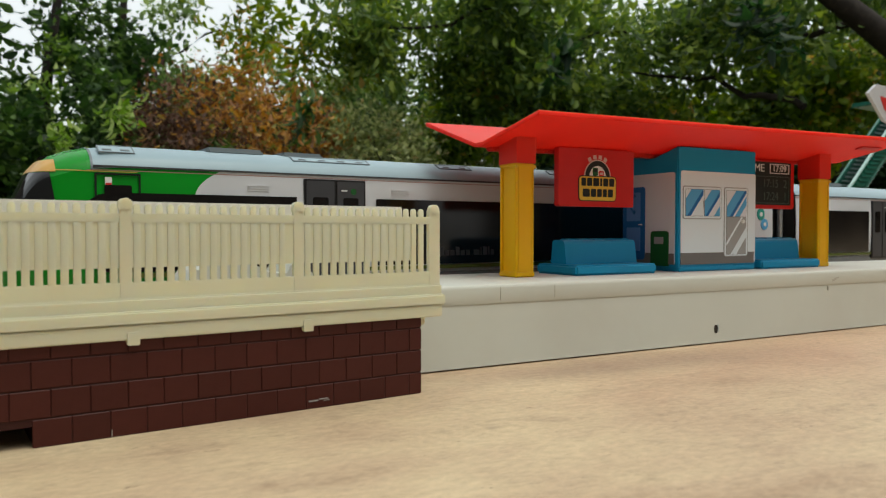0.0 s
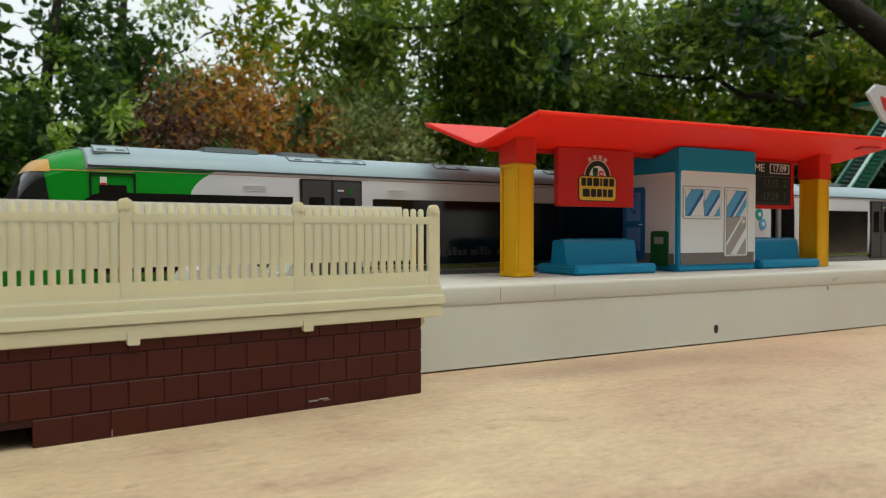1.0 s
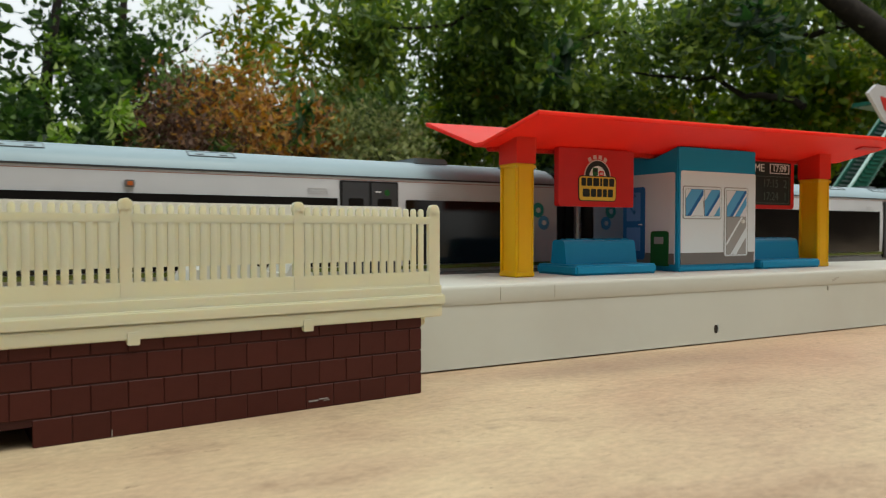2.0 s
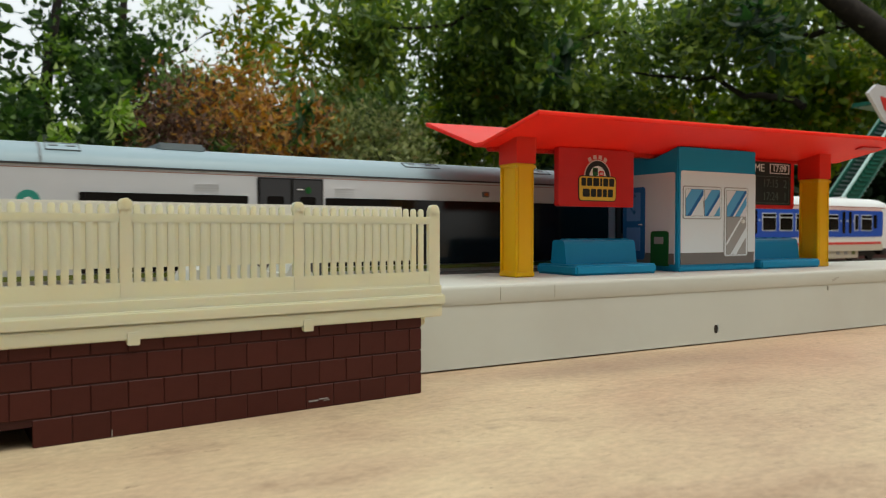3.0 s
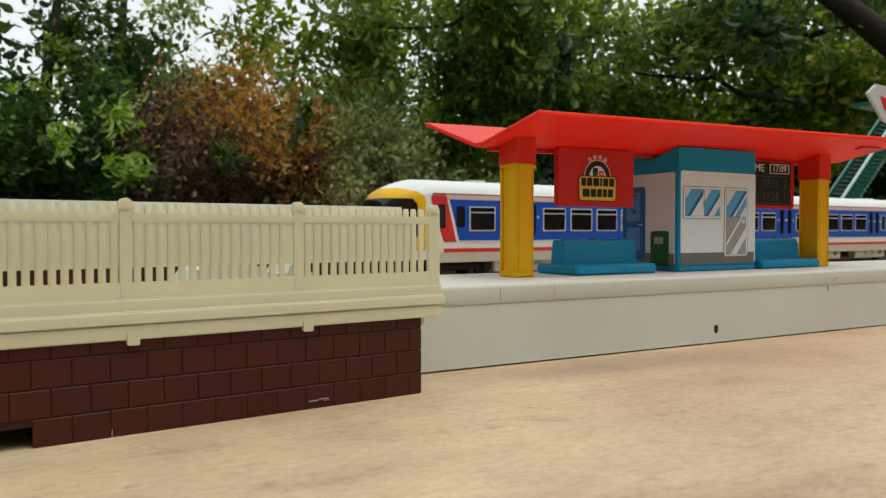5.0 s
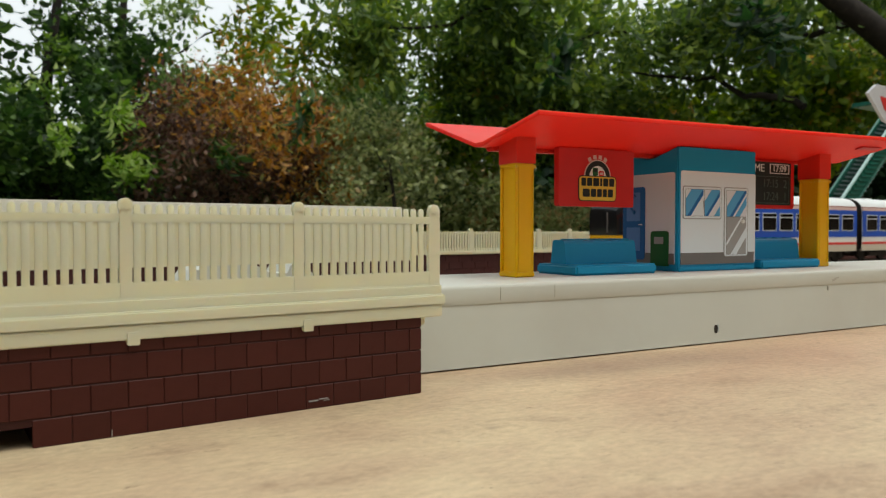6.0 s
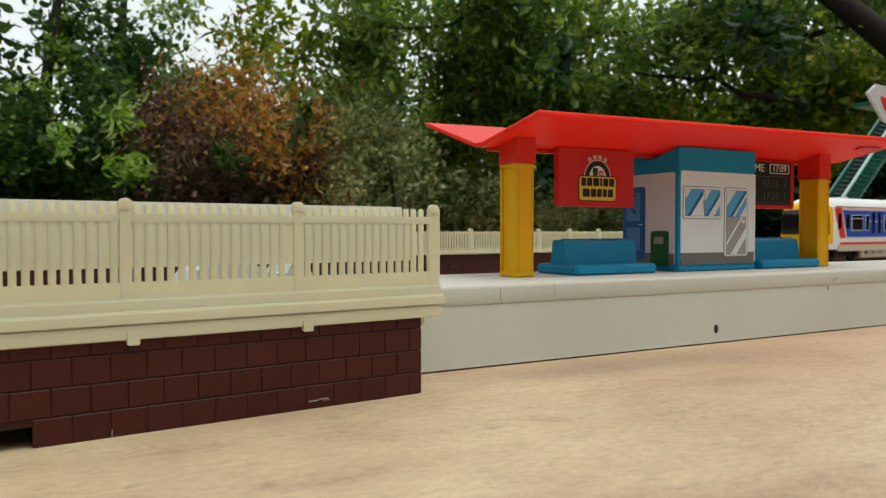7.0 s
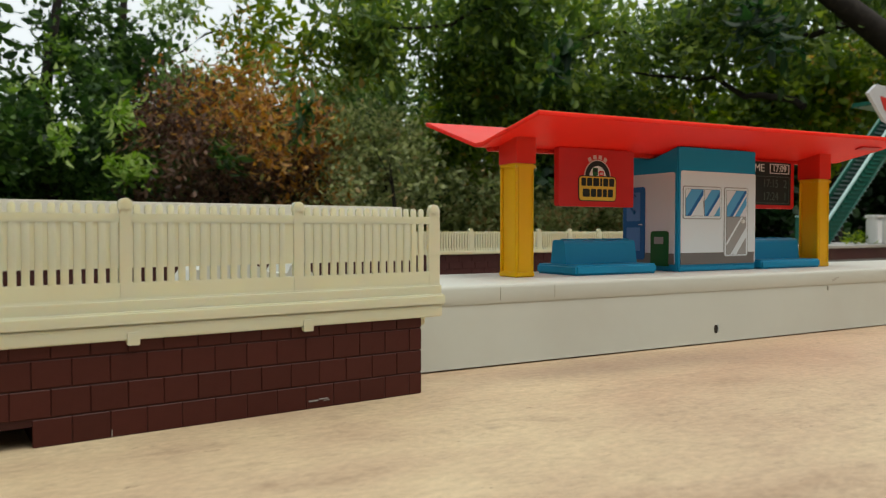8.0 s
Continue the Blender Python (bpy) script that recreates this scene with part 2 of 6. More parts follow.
M = {
    "table": table_mat(),
    "cream": plastic("cream_plastic", (0.655, 0.64, 0.465), 0.30, 0.05, 90, 0.08, translucent=0.55, dirt=0.12, dirt_rgb=(0.4, 0.3, 0.16), spec=0.42),
    "brick": plastic("brick_red_plastic", (0.062, 0.0140, 0.0103), 0.42, 0.16, 260, 0.25, dirt=0.6, dirt_rgb=(0.036, 0.012, 0.011), dirt_scale=140, spec=0.21, piece=0.08),
    "cream_pale": plastic("pale_cream_plastic", (0.78, 0.75, 0.66), 0.5, 0.04),
    "brick_dark": plastic("dark_maroon_plastic", (0.050, 0.014, 0.014), 0.5, 0.08),
    "mortar": plastic("dark_joint_plastic", (0.040, 0.0085, 0.0065), 0.6, 0.08),
    "platform": plastic("off_white_plastic", (0.575, 0.585, 0.515), 0.40, 0.04, 70, 0.06, dirt=0.22, dirt_rgb=(0.42, 0.34, 0.25), dirt_scale=22),
    "seam": plastic("grey_seam", (0.44, 0.42, 0.35), 0.6),
    "black": plastic("black_plastic", (0.012, 0.012, 0.013), 0.3),
    "red": plastic("red_plastic", (0.76, 0.030, 0.018), 0.46, 0.05, 60, 0.06, translucent=0.5, spec=0.22, radius=(0.0060, 0.0010, 0.0007), dirt=0.05),
    "red_sign": plastic("red_sign_plastic", (0.62, 0.016, 0.016), 0.35, 0.04, translucent=0.4, radius=(0.0040, 0.0008, 0.0006), dirt=0.04),
    "yellow": plastic("yellow_plastic", (0.86, 0.455, 0.006), 0.36, 0.04, 60, 0.04, translucent=0.5, dirt=0.08),
    "teal": plastic("teal_blue_plastic", (0.010, 0.27, 0.48), 0.40, 0.05, 60, 0.05, dirt=0.06),
    "sticker": plastic("white_sticker", (0.74, 0.79, 0.82), 0.45, 0.02, dirt=0.04),
    "sticker_warm": plastic("shaded_white_sticker", (0.72, 0.72, 0.75), 0.45, 0.02, dirt=0.04),
    "s_grey": plastic("grey_print", (0.17, 0.155, 0.145), 0.45, 0.02),
    "s_mid": plastic("mid_grey_print", (0.34, 0.33, 0.32), 0.45, 0.02),
    "s_blue": plastic("sky_blue_print", (0.10, 0.36, 0.62), 0.4, 0.02),
    "s_navy": plastic("deep_blue_print", (0.015, 0.13, 0.36), 0.4, 0.02),
    "s_phone": plastic("pale_blue_print", (0.12, 0.26, 0.55), 0.4, 0.02),
    "s_green": plastic("green_print", (0.012, 0.10, 0.022), 0.4, 0.02),
    "s_yellow": plastic("yellow_print", (0.80, 0.52, 0.06), 0.4, 0.02),
    "s_white": plastic("white_print", (0.80, 0.80, 0.78), 0.4, 0.02, dirt=0.0),
    "s_dimwhite": plastic("dim_green_print", (0.075, 0.095, 0.08), 0.45, 0.02, dirt=0.0),
    "s_board": plastic("board_black_print", (0.012, 0.016, 0.013), 0.4, 0.02, dirt=0.0),
    "green_car": livery_mat("green_white_livery", (0.003, 0.26, 0.012), (0.62, 0.62, 0.64), 0.0446 - 0.151, 0.0076, 0.0425, 0.0504, (0.42, 0.24, 0.20)),
    "green": plastic("green_paint", (0.003, 0.26, 0.012), 0.25, 0.03, dirt=0.03),
    "amber": plastic("amber_panel", (0.62, 0.36, 0.09), 0.3, 0.03, dirt=0.02),
    "roof_grey": plastic("pale_blue_grey_roof", (0.31, 0.42, 0.465), 0.36, 0.05, dirt=0.10, dirt_rgb=(0.25, 0.3, 0.32)),
    "roof_dark": plastic("grey_roof_equipment", (0.20, 0.235, 0.25), 0.5),
    "train_black": plastic("glossy_black_glazing", (0.009, 0.007, 0.006), 0.12, 0.02, bump=0.0, dirt=0.02, spec=0.34),
    "cab_glass": plastic("dark_cab_glass", (0.010, 0.010, 0.011), 0.10, 0.02, bump=0.0, dirt=0.02, spec=0.55),
    "lamp_brown": plastic("amber_brown_lamp", (0.11, 0.045, 0.008), 0.25),
    "door_grey": plastic("dark_grey_door", (0.055, 0.055, 0.06), 0.32, 0.03),
    "turquoise": plastic("turquoise_paint", (0.03, 0.30, 0.24), 0.35),
    "louvre": plastic("pale_louvre_print", (0.68, 0.68, 0.70), 0.4, dirt=0.02),
    "skirt_pale": plastic("pale_grey_print", (0.54, 0.54, 0.55), 0.4),
    "skirt": plastic("grey_skirt", (0.23, 0.23, 0.22), 0.4),
    "olive": plastic("olive_line", (0.13, 0.16, 0.03), 0.4),
    "white_car": plastic("white_paint", (0.78, 0.78, 0.76), 0.32, 0.02, dirt=0.05),
    "under": plastic("black_underframe", (0.02, 0.018, 0.017), 0.6),
    "steel": plastic("steel_rail", (0.42, 0.39, 0.35), 0.35, metal=0.9),
    "chrome": plastic("silver_pipe", (0.62, 0.63, 0.65), 0.25, metal=0.6),
    "nse_blue": plastic("ultramarine_paint", (0.012, 0.075, 0.44), 0.30, 0.03, dirt=0.03),
    "nse_red": plastic("red_paint", (0.62, 0.035, 0.03), 0.32, 0.03, dirt=0.03),
    "nse_pink": plastic("pale_pink_band", (0.70, 0.50, 0.46), 0.35, 0.03),
    "nse_white": plastic("pale_roof_white", (0.76, 0.79, 0.77), 0.38, 0.03, dirt=0.05),
    "nse_cream": plastic("beige_skirt_paint", (0.56, 0.50, 0.40), 0.42, 0.04),
    "nse_yellow": plastic("warning_yellow_paint", (0.83, 0.46, 0.01), 0.32, 0.03),
    "grey_frame": plastic("light_window_frame", (0.62, 0.66, 0.70), 0.35),
    "ballast": plastic("dark_ballast", (0.06, 0.052, 0.045), 0.9, 0.3, 700, 0.8),
    "stair_green": plastic("green_footbridge_plastic", (0.006, 0.10, 0.065), 0.4, 0.05),
    "stair_mid": plastic("mid_green_plastic", (0.012, 0.125, 0.09), 0.4, 0.05),
    "stair_pale": plastic("pale_green_handrail", (0.36, 0.55, 0.52), 0.4, 0.03),
    "tread": plastic("grey_green_treads", (0.17, 0.23, 0.23), 0.5),
    "stone": plastic("grey_coping", (0.42, 0.41, 0.38), 0.6, 0.08),
    "bark": plastic("dark_bark", (0.026, 0.020, 0.016), 0.85, 0.35, 30, 1.0),
    "lawn": plastic("lawn_soil", (0.045, 0.06, 0.02), 0.9, 0.4, 6, 1.0, dirt=0.5, dirt_rgb=(0.05, 0.035, 0.02), dirt_scale=0.8),
    "leaf_left": leaf_mat("broad_green_leaves", (0.022, 0.052, 0.014), (0.058, 0.115, 0.028), (0.15, 0.24, 0.062)),
    "leaf_pale": leaf_mat("pale_sunlit_leaves", (0.07, 0.12, 0.035), (0.17, 0.25, 0.08), (0.32, 0.40, 0.15)),
    "leaf_rust": leaf_mat("rusty_maple_leaves", (0.13, 0.060, 0.028), (0.40, 0.19, 0.058), (0.62, 0.37, 0.11), (0.25, 0.26, 0.07)),
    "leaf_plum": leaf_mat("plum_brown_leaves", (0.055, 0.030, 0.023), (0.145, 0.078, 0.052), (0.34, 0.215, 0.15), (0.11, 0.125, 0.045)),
    "leaf_spray": leaf_mat("lit_green_sprays", (0.10, 0.19, 0.03), (0.22, 0.36, 0.06), (0.40, 0.50, 0.16)),
    "leaf_oak": leaf_mat("dark_hanging_leaves", (0.050, 0.090, 0.026), (0.125, 0.20, 0.045), (0.29, 0.36, 0.07)),
    "leaf_lime": leaf_mat("yellow_green_leaves", (0.07, 0.125, 0.016), (0.17, 0.25, 0.028), (0.34, 0.40, 0.05), (0.46, 0.30, 0.09)),
    "leaf_hedge": leaf_mat("olive_hedge_leaves", (0.11, 0.14, 0.05), (0.28, 0.31, 0.12), (0.46, 0.48, 0.24), (0.46, 0.33, 0.16)),
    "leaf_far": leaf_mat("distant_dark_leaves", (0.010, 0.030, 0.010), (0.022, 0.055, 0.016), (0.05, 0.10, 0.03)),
}

# ---- building helpers ----
BASE = {}


def thing(name, m, base, label, category, group="", kind=""):
    """A top-level Empty at base in the space m; its parts are built in the coordinates of m."""
    ob = new(name)
    ob.empty_display_size = 0.01
    ob.matrix_world = m @ Matrix.Translation(base)
    BASE[ob] = Vector(base)
    return tagged(ob, label, category, group, kind)


def part(name, bm, material, parent, label="", smooth=False, kind=""):
    me = bpy.data.meshes.new(name)
    bm.normal_update()
    bm.to_mesh(me)
    bm.free()
    for mt in material if isinstance(material, (list, tuple)) else (material,):
        me.materials.append(mt)
    ob = new(name, me)
    ob.parent = parent
    shift = BASE.get(parent)
    if shift is None:
        shift = BASE[parent] = Vector((0, 0, 0))
    me.transform(Matrix.Translation(-shift))
    BASE[ob] = shift
    if smooth:
        me.shade_smooth()
        me.set_sharp_from_angle(angle=radians(35))
    return tagged(ob, label, kind=kind)


def box(bm, x0, x1, y0, y1, z0, z1, bevel=0.0, seg=2):
    vs = [bm.verts.new((x, y, z)) for x in (x0, x1) for y in (y0, y1) for z in (z0, z1)]
    fs = [bm.faces.new([vs[i] for i in q]) for q in ((0, 1, 3, 2), (4, 6, 7, 5), (0, 4, 5, 1), (2, 3, 7, 6), (0, 2, 6, 4), (1, 5, 7, 3))]
    if bevel:
        es = list({e for f in fs for e in f.edges})
        bmesh.ops.bevel(bm, geom=es, offset=bevel, segments=seg, affect="EDGES", clamp_overlap=True)
    return bm


def one_box(*a, **k):
    return box(bmesh.new(), *a, **k)


def prism(bm, pts, axis, a, b):
    """Extrudes a polygon; axis 'x': pts are (y, z), 'y': (x, z), 'z': (x, y)."""
    def v(p, d):
        return {"x": (d, p[0], p[1]), "y": (p[0], d, p[1]), "z": (p[0], p[1], d)}[axis]
    lo, hi = [bm.verts.new(v(p, a)) for p in pts], [bm.verts.new(v(p, b)) for p in pts]
    n = len(pts)
    bm.faces.new(lo), bm.faces.new(hi[::-1])
    for i in range(n):
        bm.faces.new((lo[i], hi[i], hi[(i + 1) % n], lo[(i + 1) % n]))
    bmesh.ops.recalc_face_normals(bm, faces=bm.faces[:])
    return bm


def rounded(x0, x1, z0, z1, r, n=4, corners=(1, 1, 1, 1)):
    """Outline of a rounded rectangle, corners from lower left anticlockwise."""
    out = []
    for (cx, cz, a0), on in zip(((x0, z0, 180), (x1, z0, 270), (x1, z1, 0), (x0, z1, 90)), corners):
        rr = r if on else 1e-5
        ox, oz = cx + (rr if cx == x0 else -rr), cz + (rr if cz == z0 else -rr)
        for i in range(n + 1):
            a = radians(a0 + 90 * i / n)
            out.append((ox + rr * math.cos(a), oz + rr * math.sin(a)))
    return out


def plate(x0, x1, z0, z1, y0, y1, r=0.0005, corners=(1, 1, 1, 1)):
    return prism(bmesh.new(), rounded(x0, x1, z0, z1, r, 4, corners), "y", y0, y1)


def tube(bm, points, radii, sides=8):
    """A tapered round tube through points."""
    rings = []
    for i, p in enumerate(points):
        p = Vector(p)
        d = (Vector(points[min(i + 1, len(points) - 1)]) - Vector(points[max(i - 1, 0)])).normalized()
        a = d.orthogonal().normalized()
        c = d.cross(a)
        rings.append([bm.verts.new(p + radii[i] * (math.cos(2 * math.pi * k / sides) * a + math.sin(2 * math.pi * k / sides) * c)) for k in range(sides)])
    for r0, r1 in zip(rings, rings[1:]):
        for k in range(sides):
            bm.faces.new((r0[k], r0[(k + 1) % sides], r1[(k + 1) % sides], r1[k]))
    bm.faces.new(rings[0][::-1]), bm.faces.new(rings[-1])
    return bm


def words(text, size, material, parent, m, label="", squash=1.0, bold=0.0):
    """Raised lettering as a mesh part, centred on m, facing the local -y."""
    cu = bpy.data.curves.new("lettering", "FONT")
    cu.body, cu.size, cu.align_x, cu.align_y, cu.extrude, cu.offset = text, size, "CENTER", "CENTER", 0.00006, bold
    tmp = new("lettering", cu)
    me = bpy.data.meshes.new_from_object(tmp.evaluated_get(bpy.context.evaluated_depsgraph_get()))
    bpy.data.objects.remove(tmp)
    me.transform(m @ pose(0, 0, 0, 90) @ Matrix.Diagonal((squash, 1, 1, 1)))
    me.materials.clear()
    me.materials.append(material)
    ob = new("lettering", me)
    ob.parent = parent
    me.transform(Matrix.Translation(-BASE[parent]))
    return tagged(ob, label)


# ---- ground and table ----
bm = bmesh.new()
for i in range(-10, 10):
    for j in range(-10, 10):
        s = 6.0
        bm.faces.new([bm.verts.new((x * s, y * s, -0.75 + 0.05 * noise.noise(Vector((x * 0.7, y * 0.7, 0))))) for x, y in ((i, j), (i + 1, j), (i + 1, j + 1), (i, j + 1))])
bmesh.ops.remove_doubles(bm, verts=bm.verts[:], dist=0.001)
me = bpy.data.meshes.new("ground")
bm.to_mesh(me)
bm.free()
me.materials.append(M["lawn"])
tagged(new("ground", me), "rough shaded garden lawn and soil", "ground", kind="structure")

# plain unseen wall added behind the camera to hold back low sky light
bm = bmesh.new()
box(bm, -6.0, 6.0, -0.15, 0.15, -0.8, 2.6)
bm.transform(pose(-1.5, -2.35, 0.0, 0, 0, -34.65))
me = bpy.data.meshes.new("wall_south")
bm.to_mesh(me)
bm.free()
me.materials.append(plastic("grey_block_wall", (0.24, 0.235, 0.22), 0.8, 0.2, 20, 0.5))
tagged(new("wall_south", me), "plain grey unseen wall, added to block low sky light", "wall", kind="structure")

# dark side walls, added so that glossy windows don't mirror the bright horizon
for nm, at_x, at_y, turn in (("wall_east", 9.0, 1.5, 62.0), ("wall_west", -6.5, 4.0, 48.0)):
    bm = bmesh.new()
    box(bm, -9.0, 9.0, -0.1, 0.1, -0.8, 2.4)
    bm.transform(pose(at_x, at_y, 0.0, 0, 0, turn))
    me = bpy.data.meshes.new(nm)
    bm.to_mesh(me)
    bm.free()
    me.materials.append(M["bark"])
    tagged(new(nm, me), "plain dark wall added to keep bright sky out of reflections", "wall", kind="structure")

I4 = Matrix.Identity(4)
table = thing("garden_table", I4, (0.3, 0.3, -0.75), "long weathered sandy board on trestle legs", "table")
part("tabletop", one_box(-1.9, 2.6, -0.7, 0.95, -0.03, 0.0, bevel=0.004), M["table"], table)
for x in (-1.7, 0.35, 2.4):
    for y in (-0.55, 0.8):
        part("leg", one_box(x - 0.035, x + 0.035, y - 0.035, y + 0.035, -0.75, -0.03, bevel=0.004), M["bark"], table, "dark timber leg")


# ---- tracks ----
def track(name, m, label):
    t = thing(name, m, (0.1, 0.018, 0), label, "railway track", "model railway tracks")
    part("ballast", prism(bmesh.new(), [(-0.012, 0), (-0.006, 0.004), (0.042, 0.004), (0.048, 0)], "x", -1.7, 1.75), M["ballast"], t, "dark ballast strip")
    bm = bmesh.new()
    for i in range(300):
        x = -1.65 + i * 0.0112
        box(bm, x, x + 0.0034, 0.002, 0.034, 0.0035, 0.0052)
    part("sleepers", bm, M["under"], t, kind="stuff")
    for y in (0.0097, 0.0262):
        part("rail", prism(bmesh.new(), [(y - 0.0011, 0.0052), (y + 0.0011, 0.0052), (y + 0.0005, 0.0078), (y - 0.0005, 0.0078)], "x", -1.7, 1.75), M["steel"], t, "steel rail")


GREEN_LINE = pose(0.12, 0.206, 0, 0, 0, -1.5)
BLUE_LINE = pose(0.12, 0.34, 0.0018, 0, 0, -0.5)
track("railway_track", GREEN_LINE, "straight model track behind the platform")
track("railway_track", pose(0.12, 0.34, 0, 0, 0, -0.5), "straight model track further from the platform")


# ---- trains ----
def loft(bm, sections):
    """Joins rings of equal length."""
    rings = [[bm.verts.new(p) for p in s] for s in sections]
    for a, b in zip(rings, rings[1:]):
        for k in range(len(a) - 1):
            bm.faces.new((a[k], a[k + 1], b[k + 1], b[k]))
    return rings


# half profile of a coach from its sill to its crown: (how far out, height); the first SIDE points are the side
GREEN_PROFILE = [(0.0172, 0.0195), (0.0183, 0.0235), (0.0186, 0.030), (0.0186, 0.038), (0.0184, 0.0455), (0.0181, 0.0502), (0.0174, 0.0520), (0.0155, 0.0539), (0.0120, 0.0556), (0.0065, 0.0566), (0.0, 0.0569)]
BLUE_PROFILE = [(0.0186, 0.0165), (0.0190, 0.022), (0.0190, 0.030), (0.0190, 0.038), (0.0188, 0.0460), (0.0184, 0.0515), (0.0174, 0.0542), (0.0150, 0.0568), (0.0112, 0.0587), (0.006, 0.0598), (0.0, 0.0602)]
SIDE, HALF = 6, 0.0186


def ring(profile, x, top, wide, lean=0.0):
    zb, zt = profile[0][1], profile[-1][1]
    right = [(x - lean * (z - zb) / (zt - zb), HALF - w * wide, zb + (z - zb) * (top - zb) / (zt - zb)) for w, z in profile]
    left = [(p[0], 2 * HALF - p[1], p[2]) for p in right[-2::-1]]
    return right + left


def coach_shell(profile, length, nose):
    """(side faces, roof faces, front) of a coach, its cab nose at x = 0 and its inner end at x = length."""
    secs = [ring(profile, dx, top, wide) for dx, top, wide in nose]
    n_nose = len(secs)
    xs = np.linspace(nose[-1][0], length, 12)[1:]
    secs += [ring(profile, float(x), profile[-1][1], 1.0) for x in xs]
    return secs, n_nose


def split_loft(secs, lo, hi, i0, i1):
    bm = bmesh.new()
    loft(bm, [s[lo:hi] for s in secs[i0:i1]])
    return bm


def nose_skin(profile, nose, cuts, lift):
    """The skin of a cab nose, closed at its tip, cut by planes (point, normal; the normal's side goes), lifted off the body."""
    dx, tp, wd = (np.array(c) for c in zip(*nose))
    xs = np.linspace(dx[0], dx[-1], 44)
    fine = []
    for (w0, z0), (w1, z1) in zip(profile, profile[1:]):
        fine += [(w0 + (w1 - w0) * k / 4, z0 + (z1 - z0) * k / 4) for k in range(4)]
    fine.append(profile[-1])
    bm = bmesh.new()
    rings = loft(bm, [ring(fine, float(x), float(np.interp(x, dx, tp)), float(np.interp(x, dx, wd))) for x in xs])
    tip = rings[0]
    h = len(tip)
    for k in range(h // 2):
        q = [tip[k], tip[k + 1], tip[h - 2 - k], tip[h - 1 - k]]
        if len(set(q)) >= 3:
            bm.faces.new(list(dict.fromkeys(q)))
    for co, no in cuts:
        bmesh.ops.bisect_plane(bm, geom=bm.verts[:] + bm.edges[:] + bm.faces[:], plane_co=co, plane_no=no, clear_outer=True)
    bmesh.ops.recalc_face_normals(bm, faces=bm.faces[:])
    bm.normal_update()
    mid = Vector((0.03, HALF, 0.03))
    for v in bm.verts:
        out = v.normal if v.normal.dot(v.co - mid) > 0 else -v.normal
        v.co += out * lift
    return bm


def bogie(parent, x, z_rail, name="bogie"):
    bg = part(name, one_box(x - 0.016, x + 0.016, 0.004, 0.033, z_rail + 0.004, z_rail + 0.008, bevel=0.001), M["under"], parent, "black bogie frame")
    for dx in (-0.0165, 0.0165):
        bm = bmesh.new()
        for y in (0.0078, 0.0268):
            bmesh.ops.create_cone(bm, cap_ends=True, segments=20, radius1=0.0060, radius2=0.0060, depth=0.0022, matrix=Matrix.Translation((x + dx, y, z_rail + 0.006)) @ pose(0, 0, 0, 90))
        bmesh.ops.create_cone(bm, cap_ends=True, segments=8, radius1=0.001, radius2=0.001, depth=0.019, matrix=Matrix.Translation((x + dx, 0.0173, z_rail + 0.006)) @ pose(0, 0, 0, 90))
        part("wheelset", bm, M["under"], bg)
    for dx in (-0.011, 0.011):
        part("axlebox", one_box(x + dx * 1.5 - 0.003, x + dx * 1.5 + 0.003, 0.0025, 0.0045, z_rail + 0.0035, z_rail + 0.009, bevel=0.0006), M["under"], bg)


L_GREEN = 0.302
SH = 0.017
GREEN_NOSE = [(0.0, 0.0360, 0.50), (0.001, 0.0385, 0.60), (0.0024, 0.0415, 0.70), (0.0036, 0.0440, 0.76), (0.0052, 0.0478, 0.83), (0.0068, 0.0502, 0.88), (0.0086, 0.0520, 0.92), (0.0110, 0.0535, 0.955), (0.0145, 0.0549, 0.98), (0.0190, 0.0559, 0.995), (0.025, 0.0566, 1.0), (0.031, 0.0569, 1.0)]


